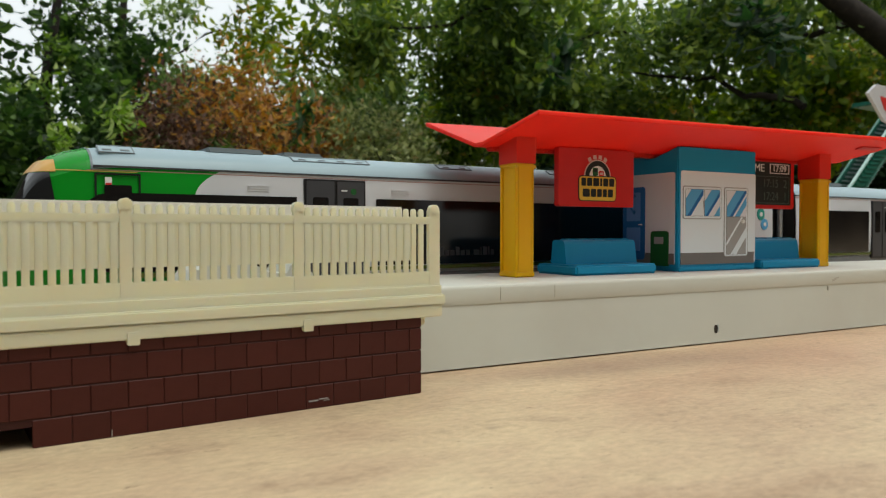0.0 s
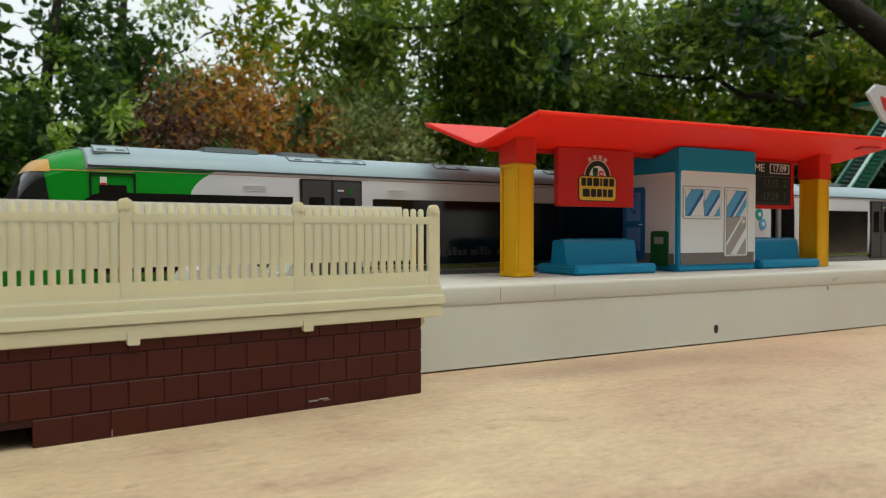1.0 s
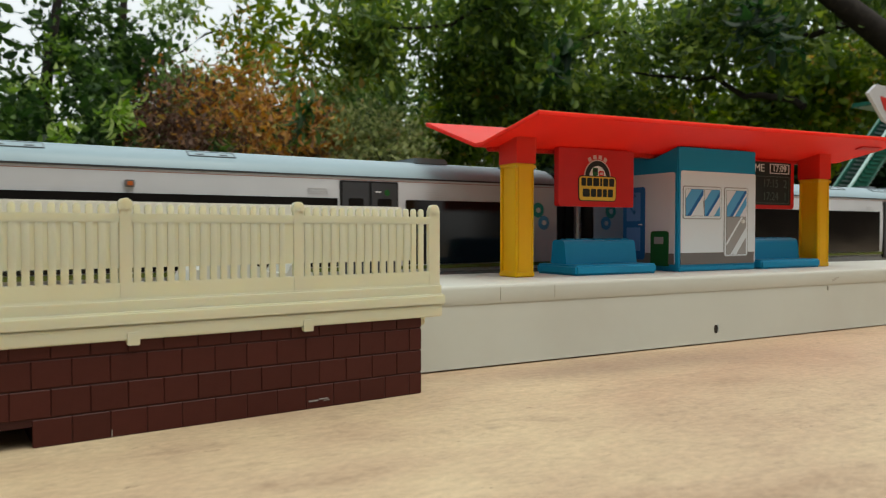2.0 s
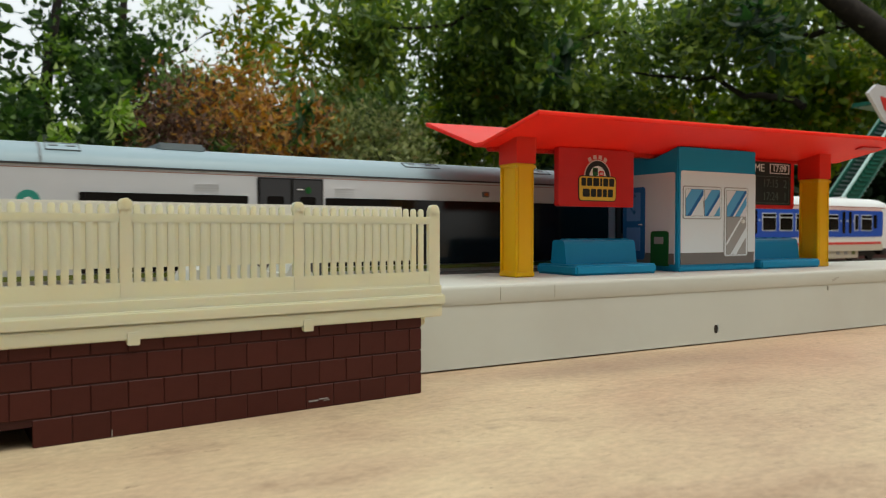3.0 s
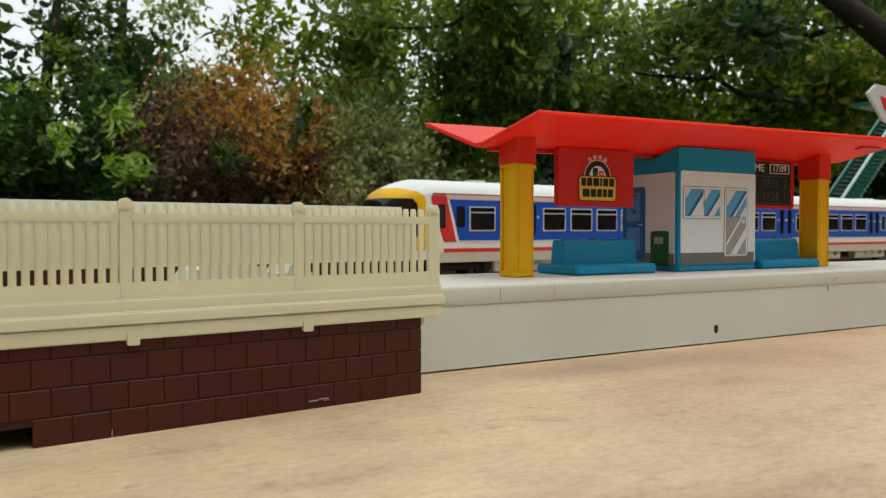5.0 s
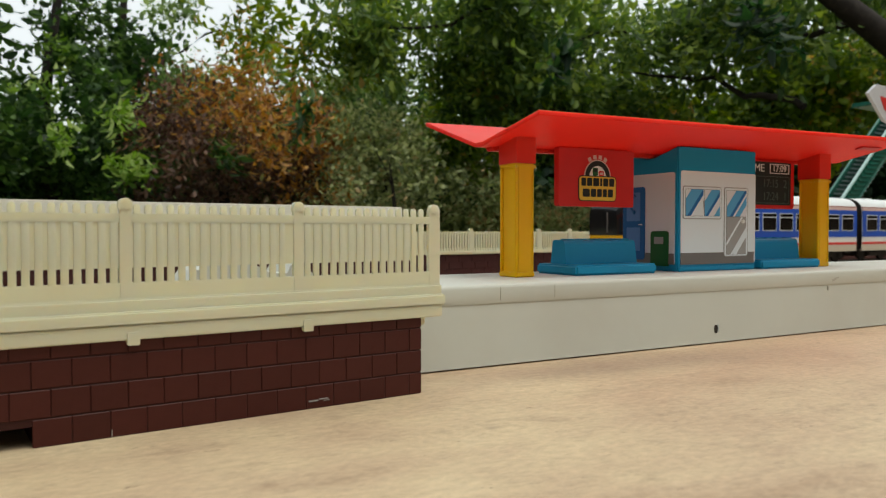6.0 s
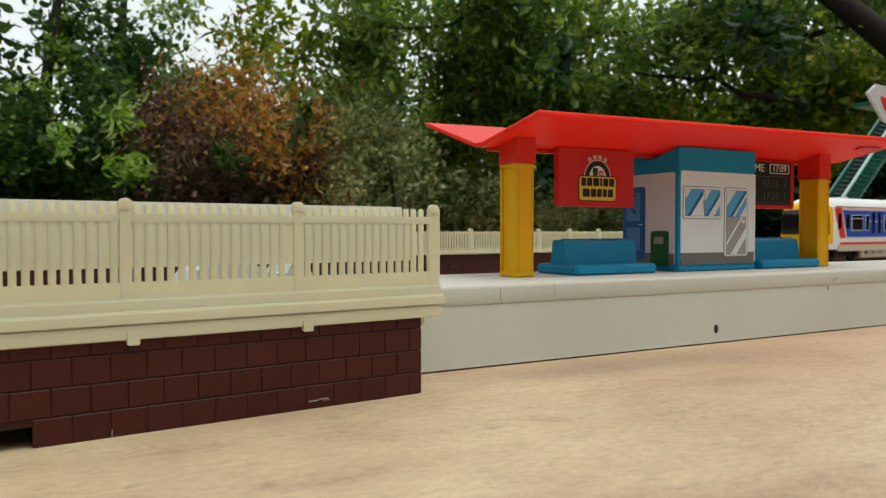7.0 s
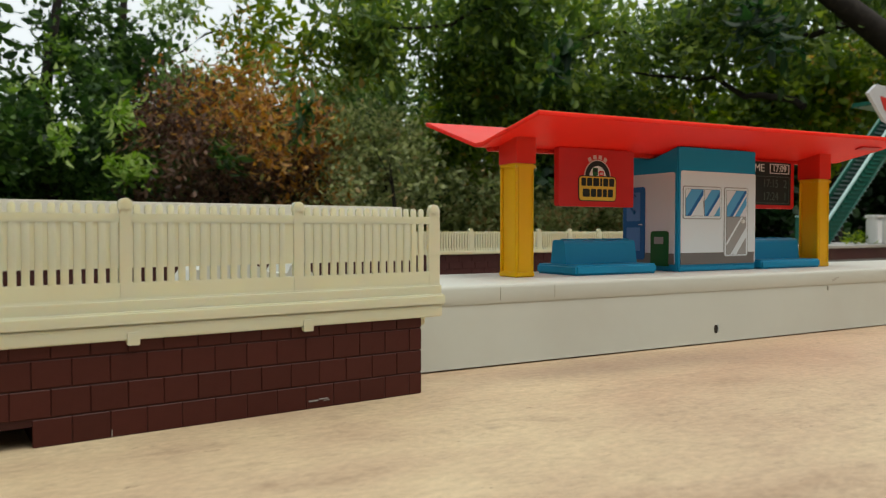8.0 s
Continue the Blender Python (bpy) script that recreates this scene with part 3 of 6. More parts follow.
def green_coach(label, pods, vents, lamp, lamp_top, trailing=False):
    c = thing("railway_coach", I4, (L_GREEN / 2, HALF, 0.0), label, "train coach", "green and white train")
    nose = [(0.0050 + d * 0.84, t, w) for d, t, w in GREEN_NOSE] if trailing else GREEN_NOSE
    secs, nn = coach_shell(GREEN_PROFILE, L_GREEN, nose)
    n = len(secs[0])
    bm = split_loft(secs, 0, SIDE, 0, len(secs))
    loft(bm, [s[n - SIDE:n] for s in secs])
    part("body", bm, M["green_car"], c, "glossy white side with green cab sweep", smooth=True)
    part("cab_roof", split_loft(secs, SIDE - 1, n - SIDE + 1, 0, nn - 2), M["green"], c, "glossy green cab dome", smooth=True)
    part("roof", split_loft(secs, SIDE - 1, n - SIDE + 1, nn - 3, len(secs)), M["roof_grey"], c, "pale blue-grey curved roof", smooth=True)
    jx = nose[-3][0]
    bm = bmesh.new()
    loft(bm, [[(p[0], HALF + (p[1] - HALF) * 1.008, p[2] + 0.00022) for p in ring(GREEN_PROFILE, jx + d, float(np.interp(jx + d, [q[0] for q in nose], [q[1] for q in nose])), 1.0)[SIDE - 1:n - SIDE + 1]] for d in (0.0, 0.0005)])
    part("cab_joint", bm, M["roof_dark"], c, "dark joint between cab dome and roof")
    # front wall and inner end wall
    bm = bmesh.new()
    bm.faces.new([bm.verts.new(p) for p in secs[0]])
    part("nose_front", bm, M["green"], c)
    bm = bmesh.new()
    box(bm, L_GREEN - 0.002, L_GREEN - 0.0004, 0.0012, 2 * HALF - 0.0012, 0.012, 0.0495)
    prism(bm, [(y, z) for x, y, z in ring(GREEN_PROFILE, 0, 0.0563, 0.96)[SIDE - 1:n - SIDE + 1]], "x", L_GREEN - 0.0018, L_GREEN - 0.0006)
    part("end_wall", bm, M["black"], c, "black gangway end")
    part("gangway", one_box(L_GREEN - 0.001, L_GREEN + 0.0065, 0.009, 0.028, 0.013, 0.047, bevel=0.001), M["black"], c, "black rubber gangway")
    bm = tube(bmesh.new(), [(L_GREEN + 0.0012, 0.0298, 0.016), (L_GREEN + 0.0012, 0.0298, 0.0445), (L_GREEN + 0.0012, 0.0292, 0.0500), (L_GREEN + 0.0010, 0.0272, 0.0540)], [0.0014, 0.0014, 0.0017, 0.0019], 12)
    part("exhaust_pipe", bm, M["chrome"], c, "silver exhaust pipe", smooth=True)
    # sloping cab windscreen, amber strip above it and a small crest
    edge = ((0.0085 if trailing else 0.0102, 0, 0.046), (1, 0, 0.15))
    part("windscreen", nose_skin(GREEN_PROFILE, nose, [((0, 0, 0.0482), (0, 0, 1)), ((0, 0, 0.0300), (0, 0, -1)), ((0, HALF + 0.0028, 0), (0, 1, 0)), edge], 0.00025), M["cab_glass"], c, "dark sloping cab windscreen", smooth=True)
    part("destination_strip", nose_skin(GREEN_PROFILE, nose, [((0, 0, 0.0516), (0, 0, 1)), ((0, 0, 0.0484), (0, 0, -1)), ((0.0098 if trailing else 0.0112, 0, 0), (1, 0, 0))], 0.00025), M["amber"], c, "amber strip above the windscreen", smooth=True)
    for way in (1, -1):
        part("amber_lining", nose_skin(GREEN_PROFILE, nose, [((0, 0, 0.0490), (0, 0, 1)), ((0, 0, 0.0488), (0, 0, -1)), ((0.030, 0, 0), (1, 0, 0)), ((0.0112, 0, 0), (-1, 0, 0)), ((0, HALF, 0), (0, way, 0))], 0.0002), M["amber"], c, "thin amber line")
    part("screen_post", nose_skin(GREEN_PROFILE, nose, [((0, 0, 0.0482), (0, 0, 1)), ((0, 0, 0.0300), (0, 0, -1)), ((0, HALF - 0.0044, 0), (0, 1, 0)), ((0, HALF - 0.0050, 0), (0, -1, 0))], 0.0004), M["under"], c)
    part("crest", one_box(0.0085, 0.0115, 0.0150, 0.0222, 0.0518, 0.0533, bevel=0.0005), M["train_black"], c, "dark cab-top marker light")
    # both long sides
    for side in (0, 1):
        def at(x0, x1, z0, z1, out, r=0.0004, corners=(1, 1, 1, 1), side=side):
            y0, y1 = (-out, 0.0016) if side == 0 else (2 * HALF - 0.0016, 2 * HALF + out)
            return plate(x0 - SH, x1 - SH, z0, z1, y0, y1, r, corners)
        for x0, x1, nm in ((0.0330, 0.0905, "cab_glazing"), (0.1165, 0.2325, "saloon_glazing"), (0.2560, 0.2990, "rear_glazing")):
            part(nm, at(x0, x1, 0.0232, 0.0436, 0.0003, 0.0004 if nm != "cab_glazing" else 0.0075, (1, nm != "cab_glazing" and 1, nm != "cab_glazing" and 1, 1)), M["train_black"], c, "long black window band")
        part("glazing_step", at(0.0390, 0.0455, 0.0425, 0.0455, 0.00028, 0.0004), M["train_black"], c)
        for x0 in (0.0930, 0.2335):
            door = part("door", at(x0 - 0.0002, x0 + 0.0197, 0.0198, 0.0490, 0.0002, 0.0004), M["black"], c, "black door surround")
            for k in (0, 1):
                leaf = part("door_leaf", at(x0 + 0.0004 + k * 0.0098, x0 + 0.0093 + k * 0.0098, 0.0205, 0.0485, 0.0005), M["door_grey"], door, "dark grey sliding door leaf")
                part("door_window", at(x0 + 0.0024 + k * 0.0098, x0 + 0.0073 + k * 0.0098, 0.0330, 0.0437, 0.0007, 0.0006), M["train_black"], door, "black door window")
            bx, dx = (x0 + 0.0146, x0 + 0.0115) if side == 0 else (x0 + 0.0038, x0 + 0.0062)
            part("door_button", at(bx, bx + 0.0018, 0.0446, 0.0466, 0.0007, 0.0009), M["s_green"], door, "green round door mark")
            part("door_dash", at(dx, dx + 0.0019, 0.0456, 0.0460, 0.0007, 0.0001), M["s_white"], door, "small white door mark")
        part("side_light", at(0.1728, 0.1752, 0.0451, 0.0470, 0.0006), M["s_grey"], c, "small orange-brown side lamp")
        part("side_lens", at(0.1733, 0.1747, 0.0455, 0.0466, 0.0008), plastic("orange_lens", (0.55, 0.13, 0.03), 0.3), c, "orange lens")
        part("lower_line", at(0.0400, L_GREEN + 0.014, 0.0217, 0.0229, 0.0001, 0.0001), M["olive"], c, "olive line under the windows")
        part("skirt", at(0.0620, L_GREEN + 0.016, 0.0150, 0.0207, -0.0003, 0.0003), M["skirt"], c, "grey lower skirt")
        part("warning_sign", at(0.0392, 0.0408, 0.0450, 0.0475, 0.0001, 0.0001), M["s_white"], c, "small white and red warning sign")
        part("warning_mark", at(0.0393, 0.0407, 0.0451, 0.0460, 0.0002, 0.0001), M["nse_red"], c)
        fr = bmesh.new()
        for x0, x1, z0, z1 in ((0.0368, 0.0372, 0.030, 0.0484), (0.0473, 0.0477, 0.0425, 0.0484), (0.0368, 0.0477, 0.0481, 0.0485)):
            y = -0.0002 if side == 0 else 2 * HALF - 0.0006
            box(fr, x0 - SH, x1 - SH, y, y + 0.0008, z0, z1)
        part("cab_door_outline", fr, M["black"], c, "black outline of the cab door")
        for x0 in (0.0760, 0.1220, 0.2230, 0.2640):
            bm = bmesh.new()
            for k in range(3):
                y = -0.0002 if side == 0 else 2 * HALF - 0.0006
                box(bm, x0 - SH, x0 - SH + 0.0065, y + (0.00019 if side == 0 else 0.0), y + (0.0008 if side == 0 else 0.00061), 0.0450 + k * 0.0007, 0.04515 + k * 0.0007)
            part("louvre", bm, M["louvre"], c, "fine pale louvre lines")
        xe = L_GREEN + SH
        part("roundel", at(xe - 0.0115, xe - 0.0062, 0.0385, 0.0438, 0.0002, 0.0026), M["turquoise"], c, "turquoise roundel")
        part("roundel", at(xe - 0.0088, xe - 0.0038, 0.0342, 0.0392, 0.0003, 0.0025), M["s_blue"], c, "sky-blue roundel")
        part("roundel_core", at(xe - 0.0098, xe - 0.0079, 0.0402, 0.0421, 0.0004, 0.0009), M["white_car"], c)
        part("roundel_core", at(xe - 0.0072, xe - 0.0054, 0.0358, 0.0376, 0.0005, 0.0009), M["white_car"], c)
        if side == 0:
            for x0, w, hh in ((0.1395, 0.0016, 0.0028), (0.1416, 0.0016, 0.0018), (0.1437, 0.0016, 0.0018), (0.1458, 0.0015, 0.0028), (0.1478, 0.0016, 0.0018), (0.1499, 0.0016, 0.0018), (0.1530, 0.0024, 0.0018), (0.1558, 0.0006, 0.0026), (0.1569, 0.0016, 0.0028), (0.1590, 0.0006, 0.0028), (0.1601, 0.0014, 0.0018)):
                part("name_bar", at(x0, x0 + w, 0.0258, 0.0258 + hh, 0.0005, 0.0002), M["door_grey"], c, "thin grey company lettering bar")
            for x0, w in ((0.1640, 0.0015), (0.1659, 0.0005), (0.1668, 0.0011), (0.1683, 0.0015)):
                part("name_bar", at(x0, x0 + w, 0.0258, 0.0276, 0.0005, 0.0002), M["door_grey"], c, "thin grey company lettering bar")
        y = 0.0001 if side == 0 else 2 * HALF - 0.0015
        part("gutter", one_box(0.0195, L_GREEN, y, y + 0.0014, 0.0500, 0.0505), M["door_grey"], c, "dark seam under the roof")
    # roof equipment
    for x0, x1, z in pods:
        part("roof_pod", one_box(x0, x1, 0.0090, 0.0282, 0.0555, z - 0.0016, bevel=0.0007), M["roof_dark"], c, "grey roof equipment pod")
    part("roof_lamp", one_box(lamp, lamp + 0.0042, 0.0150, 0.0222, 0.0555, lamp_top - 0.0016, bevel=0.0005), M["roof_dark"], c)
    for x0, x1 in vents:
        for y, s in ((0.0052, 1), (2 * HALF - 0.0052, -1)):
            place_m = Matrix.Translation((0, y, 0.0549)) @ pose(0, 0, 0, 26 * s)
            w = 0.0024 if x1 - x0 < 0.012 else 0.0017
            bm = one_box(x0, x1, -w, w, -0.0003, 0.00022, bevel=0.0001)
            bm.transform(place_m)
            hatch = part("roof_hatch", bm, M["roof_grey"], c, "flat pale roof hatch")
            bm = bmesh.new()
            for a in ((x0, x1, -w, -w + 0.00035), (x0, x1, w - 0.00025, w), (x0, x0 + 0.0003, -w, w), (x1 - 0.0003, x1, -w, w)):
                box(bm, a[0], a[1], a[2], a[3], 0.0, 0.00034)
            bm.transform(place_m)
            part("hatch_outline", bm, M["roof_dark"], hatch, "dark hatch outline")
            count = 2 if x1 - x0 < 0.015 else 4
            for k in range(count):
                xc = x0 + (x1 - x0) * (k + 0.5) / count
                bm = one_box(xc - 0.0011, xc + 0.0011, -w * 0.45, -w * 0.05, 0.0, 0.00040)
                bm.transform(place_m)
                part("hatch_grip", bm, M["roof_dark"], hatch)
    bm = bmesh.new()
    for s in secs[-3:-2]:
        loft(bm, [[(0.2900 + d, p[1] + (0.0002 if p[1] > HALF else -0.0002), p[2] + 0.0002) for p in s[SIDE - 1:n - SIDE + 1]] for d in (0.0, 0.0006)])
    part("roof_joint", bm, M["roof_dark"], c, "thin dark roof joint")
    part("underframe", one_box(0.040, L_GREEN - 0.01, 0.006, 0.031, 0.0125, 0.0190, bevel=0.0008), M["under"], c, "black underframe")
    bogie(c, 0.058, 0.0078)
    bogie(c, L_GREEN - 0.045, 0.0078)
    return c


L_BLUE = 0.2820
BLUE_NOSE = [(0.0, 0.0490, 0.64), (0.0015, 0.0514, 0.73), (0.003, 0.0529, 0.79), (0.0055, 0.0545, 0.85), (0.008, 0.0557, 0.895), (0.0105, 0.0568, 0.93), (0.013, 0.0578, 0.955), (0.018, 0.0593, 0.988), (0.0225, 0.0601, 1.0), (0.030, 0.0602, 1.0)]
BX = 0.0370  # where the blue begins behind the cab


def blue_coach(label, flash=True):
    c = thing("railway_coach", I4, (L_BLUE / 2, HALF, 0.0), label, "train coach", "blue and white train")
    secs, nn = coach_shell(BLUE_PROFILE, L_BLUE, BLUE_NOSE)
    n = len(secs[0])
    bm = split_loft(secs, 0, SIDE, 0, len(secs))
    loft(bm, [s[n - SIDE:n] for s in secs])
    part("body", bm, M["white_car"], c, "white lower body and cab sides", smooth=True)
    part("roof", split_loft(secs, SIDE - 1, n - SIDE + 1, 0, len(secs)), M["nse_white"], c, "pale white curved roof", smooth=True)
    part("cab_front", nose_skin(BLUE_PROFILE, BLUE_NOSE, [((0.0215, 0, 0), (1, 0, 0)), ((0, 0, 0.0545), (0, 0.0, 1)), ((0, 0, 0.0215), (0, 0, -1)), ((0.0205, 0, 0.0508), (1, 0, 0.9)), ((0.0150, 0, 0.0535), (0.5, 0, 1)), ((0.0090, 0, 0.0543), (0.2, 0, 1)), ((0.0183, 0, 0.0520), (0.75, 0, 1))], 0.0002), M["nse_yellow"], c, "yellow cab front", smooth=True)
    part("bumper", nose_skin(BLUE_PROFILE, BLUE_NOSE, [((0.0185, 0, 0), (1, 0, 0)), ((0, 0, 0.0213), (0, 0, 1)), ((0, 0, 0.0130), (0, 0, -1))], 0.0006), M["white_car"], c, "white front bumper", smooth=True)
    part("windscreen", nose_skin(BLUE_PROFILE, BLUE_NOSE, [((0.0165, 0, 0.04), (1, 0, 0)), ((0, 0, 0.0488), (0, 0, 1)), ((0.0150, 0, 0.0475), (0.7, 0, 0.7)), ((0, 0, 0.0290), (0, 0, -1))], 0.0005), M["cab_glass"], c, "dark wrap-round cab windscreen", smooth=True)
    part("wiper", one_box(-0.0012, -0.0006, 0.0140, 0.0146, 0.0310, 0.0440), M["s_grey"], c)
    part("headlight", one_box(-0.0010, 0.0006, 0.0092, 0.0140, 0.0236, 0.0262, bevel=0.0003), M["lamp_brown"], c, "dark amber headlamp cluster")
    part("headlight", one_box(-0.0010, 0.0006, 0.0232, 0.0280, 0.0236, 0.0262, bevel=0.0003), M["lamp_brown"], c, "dark amber headlamp cluster")
    part("coupler", one_box(-0.0075, 0.002, 0.0146, 0.0226, 0.0100, 0.0150, bevel=0.001), M["under"], c, "black coupler")
    part("end_wall", prism(bmesh.new(), [(y, z) for x, y, z in ring(BLUE_PROFILE, 0, 0.0598, 0.97)], "x", L_BLUE - 0.001, L_BLUE - 0.0002), M["under"], c, "black coach end")
    part("gangway", one_box(L_BLUE - 0.001, L_BLUE + 0.0042, 0.0085, 0.0287, 0.013, 0.048, bevel=0.0008), M["black"], c, "black gangway")
    for side in (0, 1):
        def at(x0, x1, z0, z1, out, r=0.0003, corners=(1, 1, 1, 1), side=side):
            y0, y1 = (-0.0004 - out, 0.0014) if side == 0 else (2 * HALF - 0.0014, 2 * HALF + 0.0004 + out)
            return plate(x0, x1, z0 - 0.0016, z1 - 0.0016, y0, y1, r, corners)

        def shape(pts, out, side=side):
            y0, y1 = (-0.0004 - out, 0.0014) if side == 0 else (2 * HALF - 0.0014, 2 * HALF + 0.0004 + out)
            return prism(bmesh.new(), [(x, z - 0.0016) for x, z in pts], "y", y0, y1)
        end = L_BLUE - 0.0006
        if flash:
            part("red_flash", shape([(0.0252, 0.0514), (0.0258, 0.0524), (0.0345, 0.0524), (0.0410, 0.0275), (0.0330, 0.0275), (0.0262, 0.0440)], 0.0002), M["nse_red"], c, "slanting red flash behind the cab")
        if flash:
            part("cab_side_window", at(0.0290, 0.0338, 0.0350, 0.0478, 0.0004, 0.0012), M["train_black"], c, "dark cab side window")
        part("pink_band", shape([(BX - 0.0040, 0.0504), (BX - 0.0030, 0.0530), (end, 0.0530), (end, 0.0504)], 0.00015), M["nse_pink"], c, "pale pink band above the blue")
        part("eaves_line", at(BX - 0.011, end, 0.0530, 0.0538, 0.0001, 0.0001), plastic("dull_red_line", (0.34, 0.12, 0.10), 0.4), c, "thin dull red line at the eaves")
        if not flash:
            part("blue_corner", at(BX - 0.0065, BX + 0.0065, 0.0283, 0.0505, 0.00025, 0.0030, (1, 0, 0, 1)), M["nse_blue"], c, "rounded end of the blue panel")
        part("blue_panel", shape([(BX, 0.0505), (BX + 0.006, 0.0283), (end, 0.0283), (end, 0.0505)], 0.0003), M["nse_blue"], c, "ultramarine side panel")
        part("white_line", at(BX + 0.006, end, 0.0272, 0.0284, 0.0002, 0.0001), M["grey_frame"], c)
        part("red_stripe", at(BX - 0.004, end, 0.0220, 0.0240, 0.0002, 0.0001), M["nse_red"], c, "red stripe along the lower side")
        part("lower_side", at(0.030, end, 0.0165, 0.0220, 0.0001, 0.0001), M["nse_cream"], c, "beige lower side")
        for x0, x1 in ((0.068, 0.118), (0.140, 0.176), (0.186, 0.224)):
            sk = part("equipment_box", one_box(x0, x1, 0.0008 if side == 0 else 0.030, 0.0072 if side == 0 else 2 * HALF - 0.0008, 0.0088, 0.0168, bevel=0.0006), M["nse_cream"], c, "beige underfloor equipment box")
            for k in range(3):
                xx = x0 + 0.006 + k * 0.012
                y = 0.0005 if side == 0 else 2 * HALF - 0.0011
                part("box_mark", one_box(xx, xx + 0.005, y, y + 0.0006, 0.0120, 0.0150), M["olive"] if k == 0 else M["s_mid"], sk)
        wins = [BX + 0.0125, BX + 0.0660, BX + 0.0880, BX + 0.1100, BX + 0.1318, BX + 0.1538, BX + 0.1985, BX + 0.2205]
        for i, x0 in enumerate(wins):
            w = part("window", at(x0, x0 + 0.0180, 0.0333, 0.0470, 0.0006, 0.0010), M["grey_frame"], c, "light-framed window")
            part("pane", at(x0 + 0.0008, x0 + 0.0172, 0.0341, 0.0433, 0.0008, 0.0006), M["train_black"], w, "dark glass")
            part("top_pane", at(x0 + 0.0008, x0 + 0.0172, 0.0441, 0.0463, 0.0008, 0.0005), M["train_black"], w, "dark opening light")
        part("small_window", at(BX + 0.0040, BX + 0.0095, 0.0355, 0.0470, 0.0005, 0.0015), M["train_black"], c)
        for x0 in (BX + 0.0450, BX + 0.1775):
            d = part("door", at(x0 - 0.001, x0 + 0.0165, 0.0285, 0.0500, 0.00045, 0.0003), M["nse_blue"], c, "blue double door")
            for k in (0.0, 0.0100):
                part("door_window", at(x0 + 0.0008 + k, x0 + 0.0052 + k, 0.0312, 0.0494, 0.0007, 0.0016), M["train_black"], d, "tall dark door window")
            for k in (-0.0022, 0.0065, 0.0085, 0.0172):
                part("door_button", at(x0 + k - 0.0006, x0 + k + 0.0006, 0.0408, 0.0424, 0.0007, 0.0002), M["grey_frame"], d)
        w = part("narrow_window", at(BX + 0.0345, BX + 0.0412, 0.0335, 0.0472, 0.0006, 0.0010), M["grey_frame"], c, "narrow light-framed window")
        part("pane", at(BX + 0.0353, BX + 0.0404, 0.0343, 0.0464, 0.0008, 0.0007), M["train_black"], w)
    for x0 in (0.062, 0.150, 0.238):
        part("roof_vent", one_box(x0, x0 + 0.010, 0.0135, 0.0237, 0.0595, 0.0610, bevel=0.0006), M["nse_white"], c, "low white roof vent")
    part("underframe", one_box(0.040, L_BLUE - 0.008, 0.0075, 0.0297, 0.0100, 0.0168, bevel=0.0006), M["under"], c, "black underframe")
    bogie(c, 0.048, 0.006)
    bogie(c, L_BLUE - 0.036, 0.006)
    return c


D0 = -0.02607
GREEN_A0 = D0 - 0.076
GREEN_B0 = D0 + 0.228 + 0.0161 + L_GREEN
coach_green_a = green_coach("green and white diesel coach with leading green cab", ((0.0505, 0.0670, 0.0592), (0.0730, 0.0860, 0.0590), (0.2480, 0.2610, 0.0597)), ((0.0212, 0.0300), (0.0740, 0.0992), (0.1250, 0.1380), (0.1730, 0.1860), (0.2810, 0.2890)), 0.0255, 0.0588)
coach_green_b = green_coach("green and white diesel coach with trailing green cab", ((0.0565, 0.0712, 0.0590), (0.0845, 0.0925, 0.0590), (0.2480, 0.2610, 0.0597)), ((0.0205, 0.0265), (0.0365, 0.0500), (0.0740, 0.0992), (0.1250, 0.1380), (0.1730, 0.1860), (0.2810, 0.2890)), 0.0248, 0.0598, trailing=True)
BLUE_A0 = 0.0794 - 0.0047 - BX
BLUE_B0 = BLUE_A0 + 2 * L_BLUE + 0.0085
coach_blue_a = blue_coach("blue and white coach with yellow trailing cab")
coach_blue_b = blue_coach("blue and white coach with a rounded blue panel end", flash=False)

# ---- station: platform, canopy, kiosk, benches ----
ST = pose(0.0996, 0.1522, 0.0, 0, 0, -5.0)
TOP = 0.0205
platform = thing("station_platform", ST, (0.15, 0.022, 0), "off-white plastic platform with overhanging edge", "platform")
part("body", prism(bmesh.new(), [(-0.0010, 0.0004), (0.0435, 0.0004), (0.0425, 0.0159), (0.0003, 0.0159)], "x", -0.004, 0.345), M["platform"], platform)
part("deck", prism(bmesh.new(), [(0.0001, 0.0157), (0.0, 0.0160), (0.0, TOP - 0.0010), (0.0002, TOP - 0.0004), (0.0005, TOP - 0.0001), (0.0010, TOP), (0.0432, TOP), (0.0432, 0.0157)], "x", -0.0055, 0.346), M["platform"], platform, "off-white deck slab", smooth=True)
for s in (0.0219, 0.0390):
    part("seam", one_box(s, s + 0.00018, -0.00008, 0.0004, 0.0165, TOP - 0.0008), M["seam"], platform)
bm = bmesh.new()
bmesh.ops.create_cone(bm, cap_ends=True, segments=16, radius1=0.00125, radius2=0.00125, depth=0.0006, matrix=Matrix.Translation((0.0994, -0.0006, 0.0043)) @ pose(0, 0, 0, 90) @ Matrix.Diagonal((0.55, 1.0, 1, 1)))
part("screw_hole", bm, M["black"], platform, "dark screw hole")
part("screw_rim", one_box(0.1003, 0.1007, -0.0009, 0.0, 0.0034, 0.0055, bevel=0.00015), M["sticker"], platform, "pale burr beside the screw hole")
part("lower_scuff", one_box(0.1545, 0.1550, -0.0002, 0.0008, 0.0138, 0.0152), M["seam"], platform)
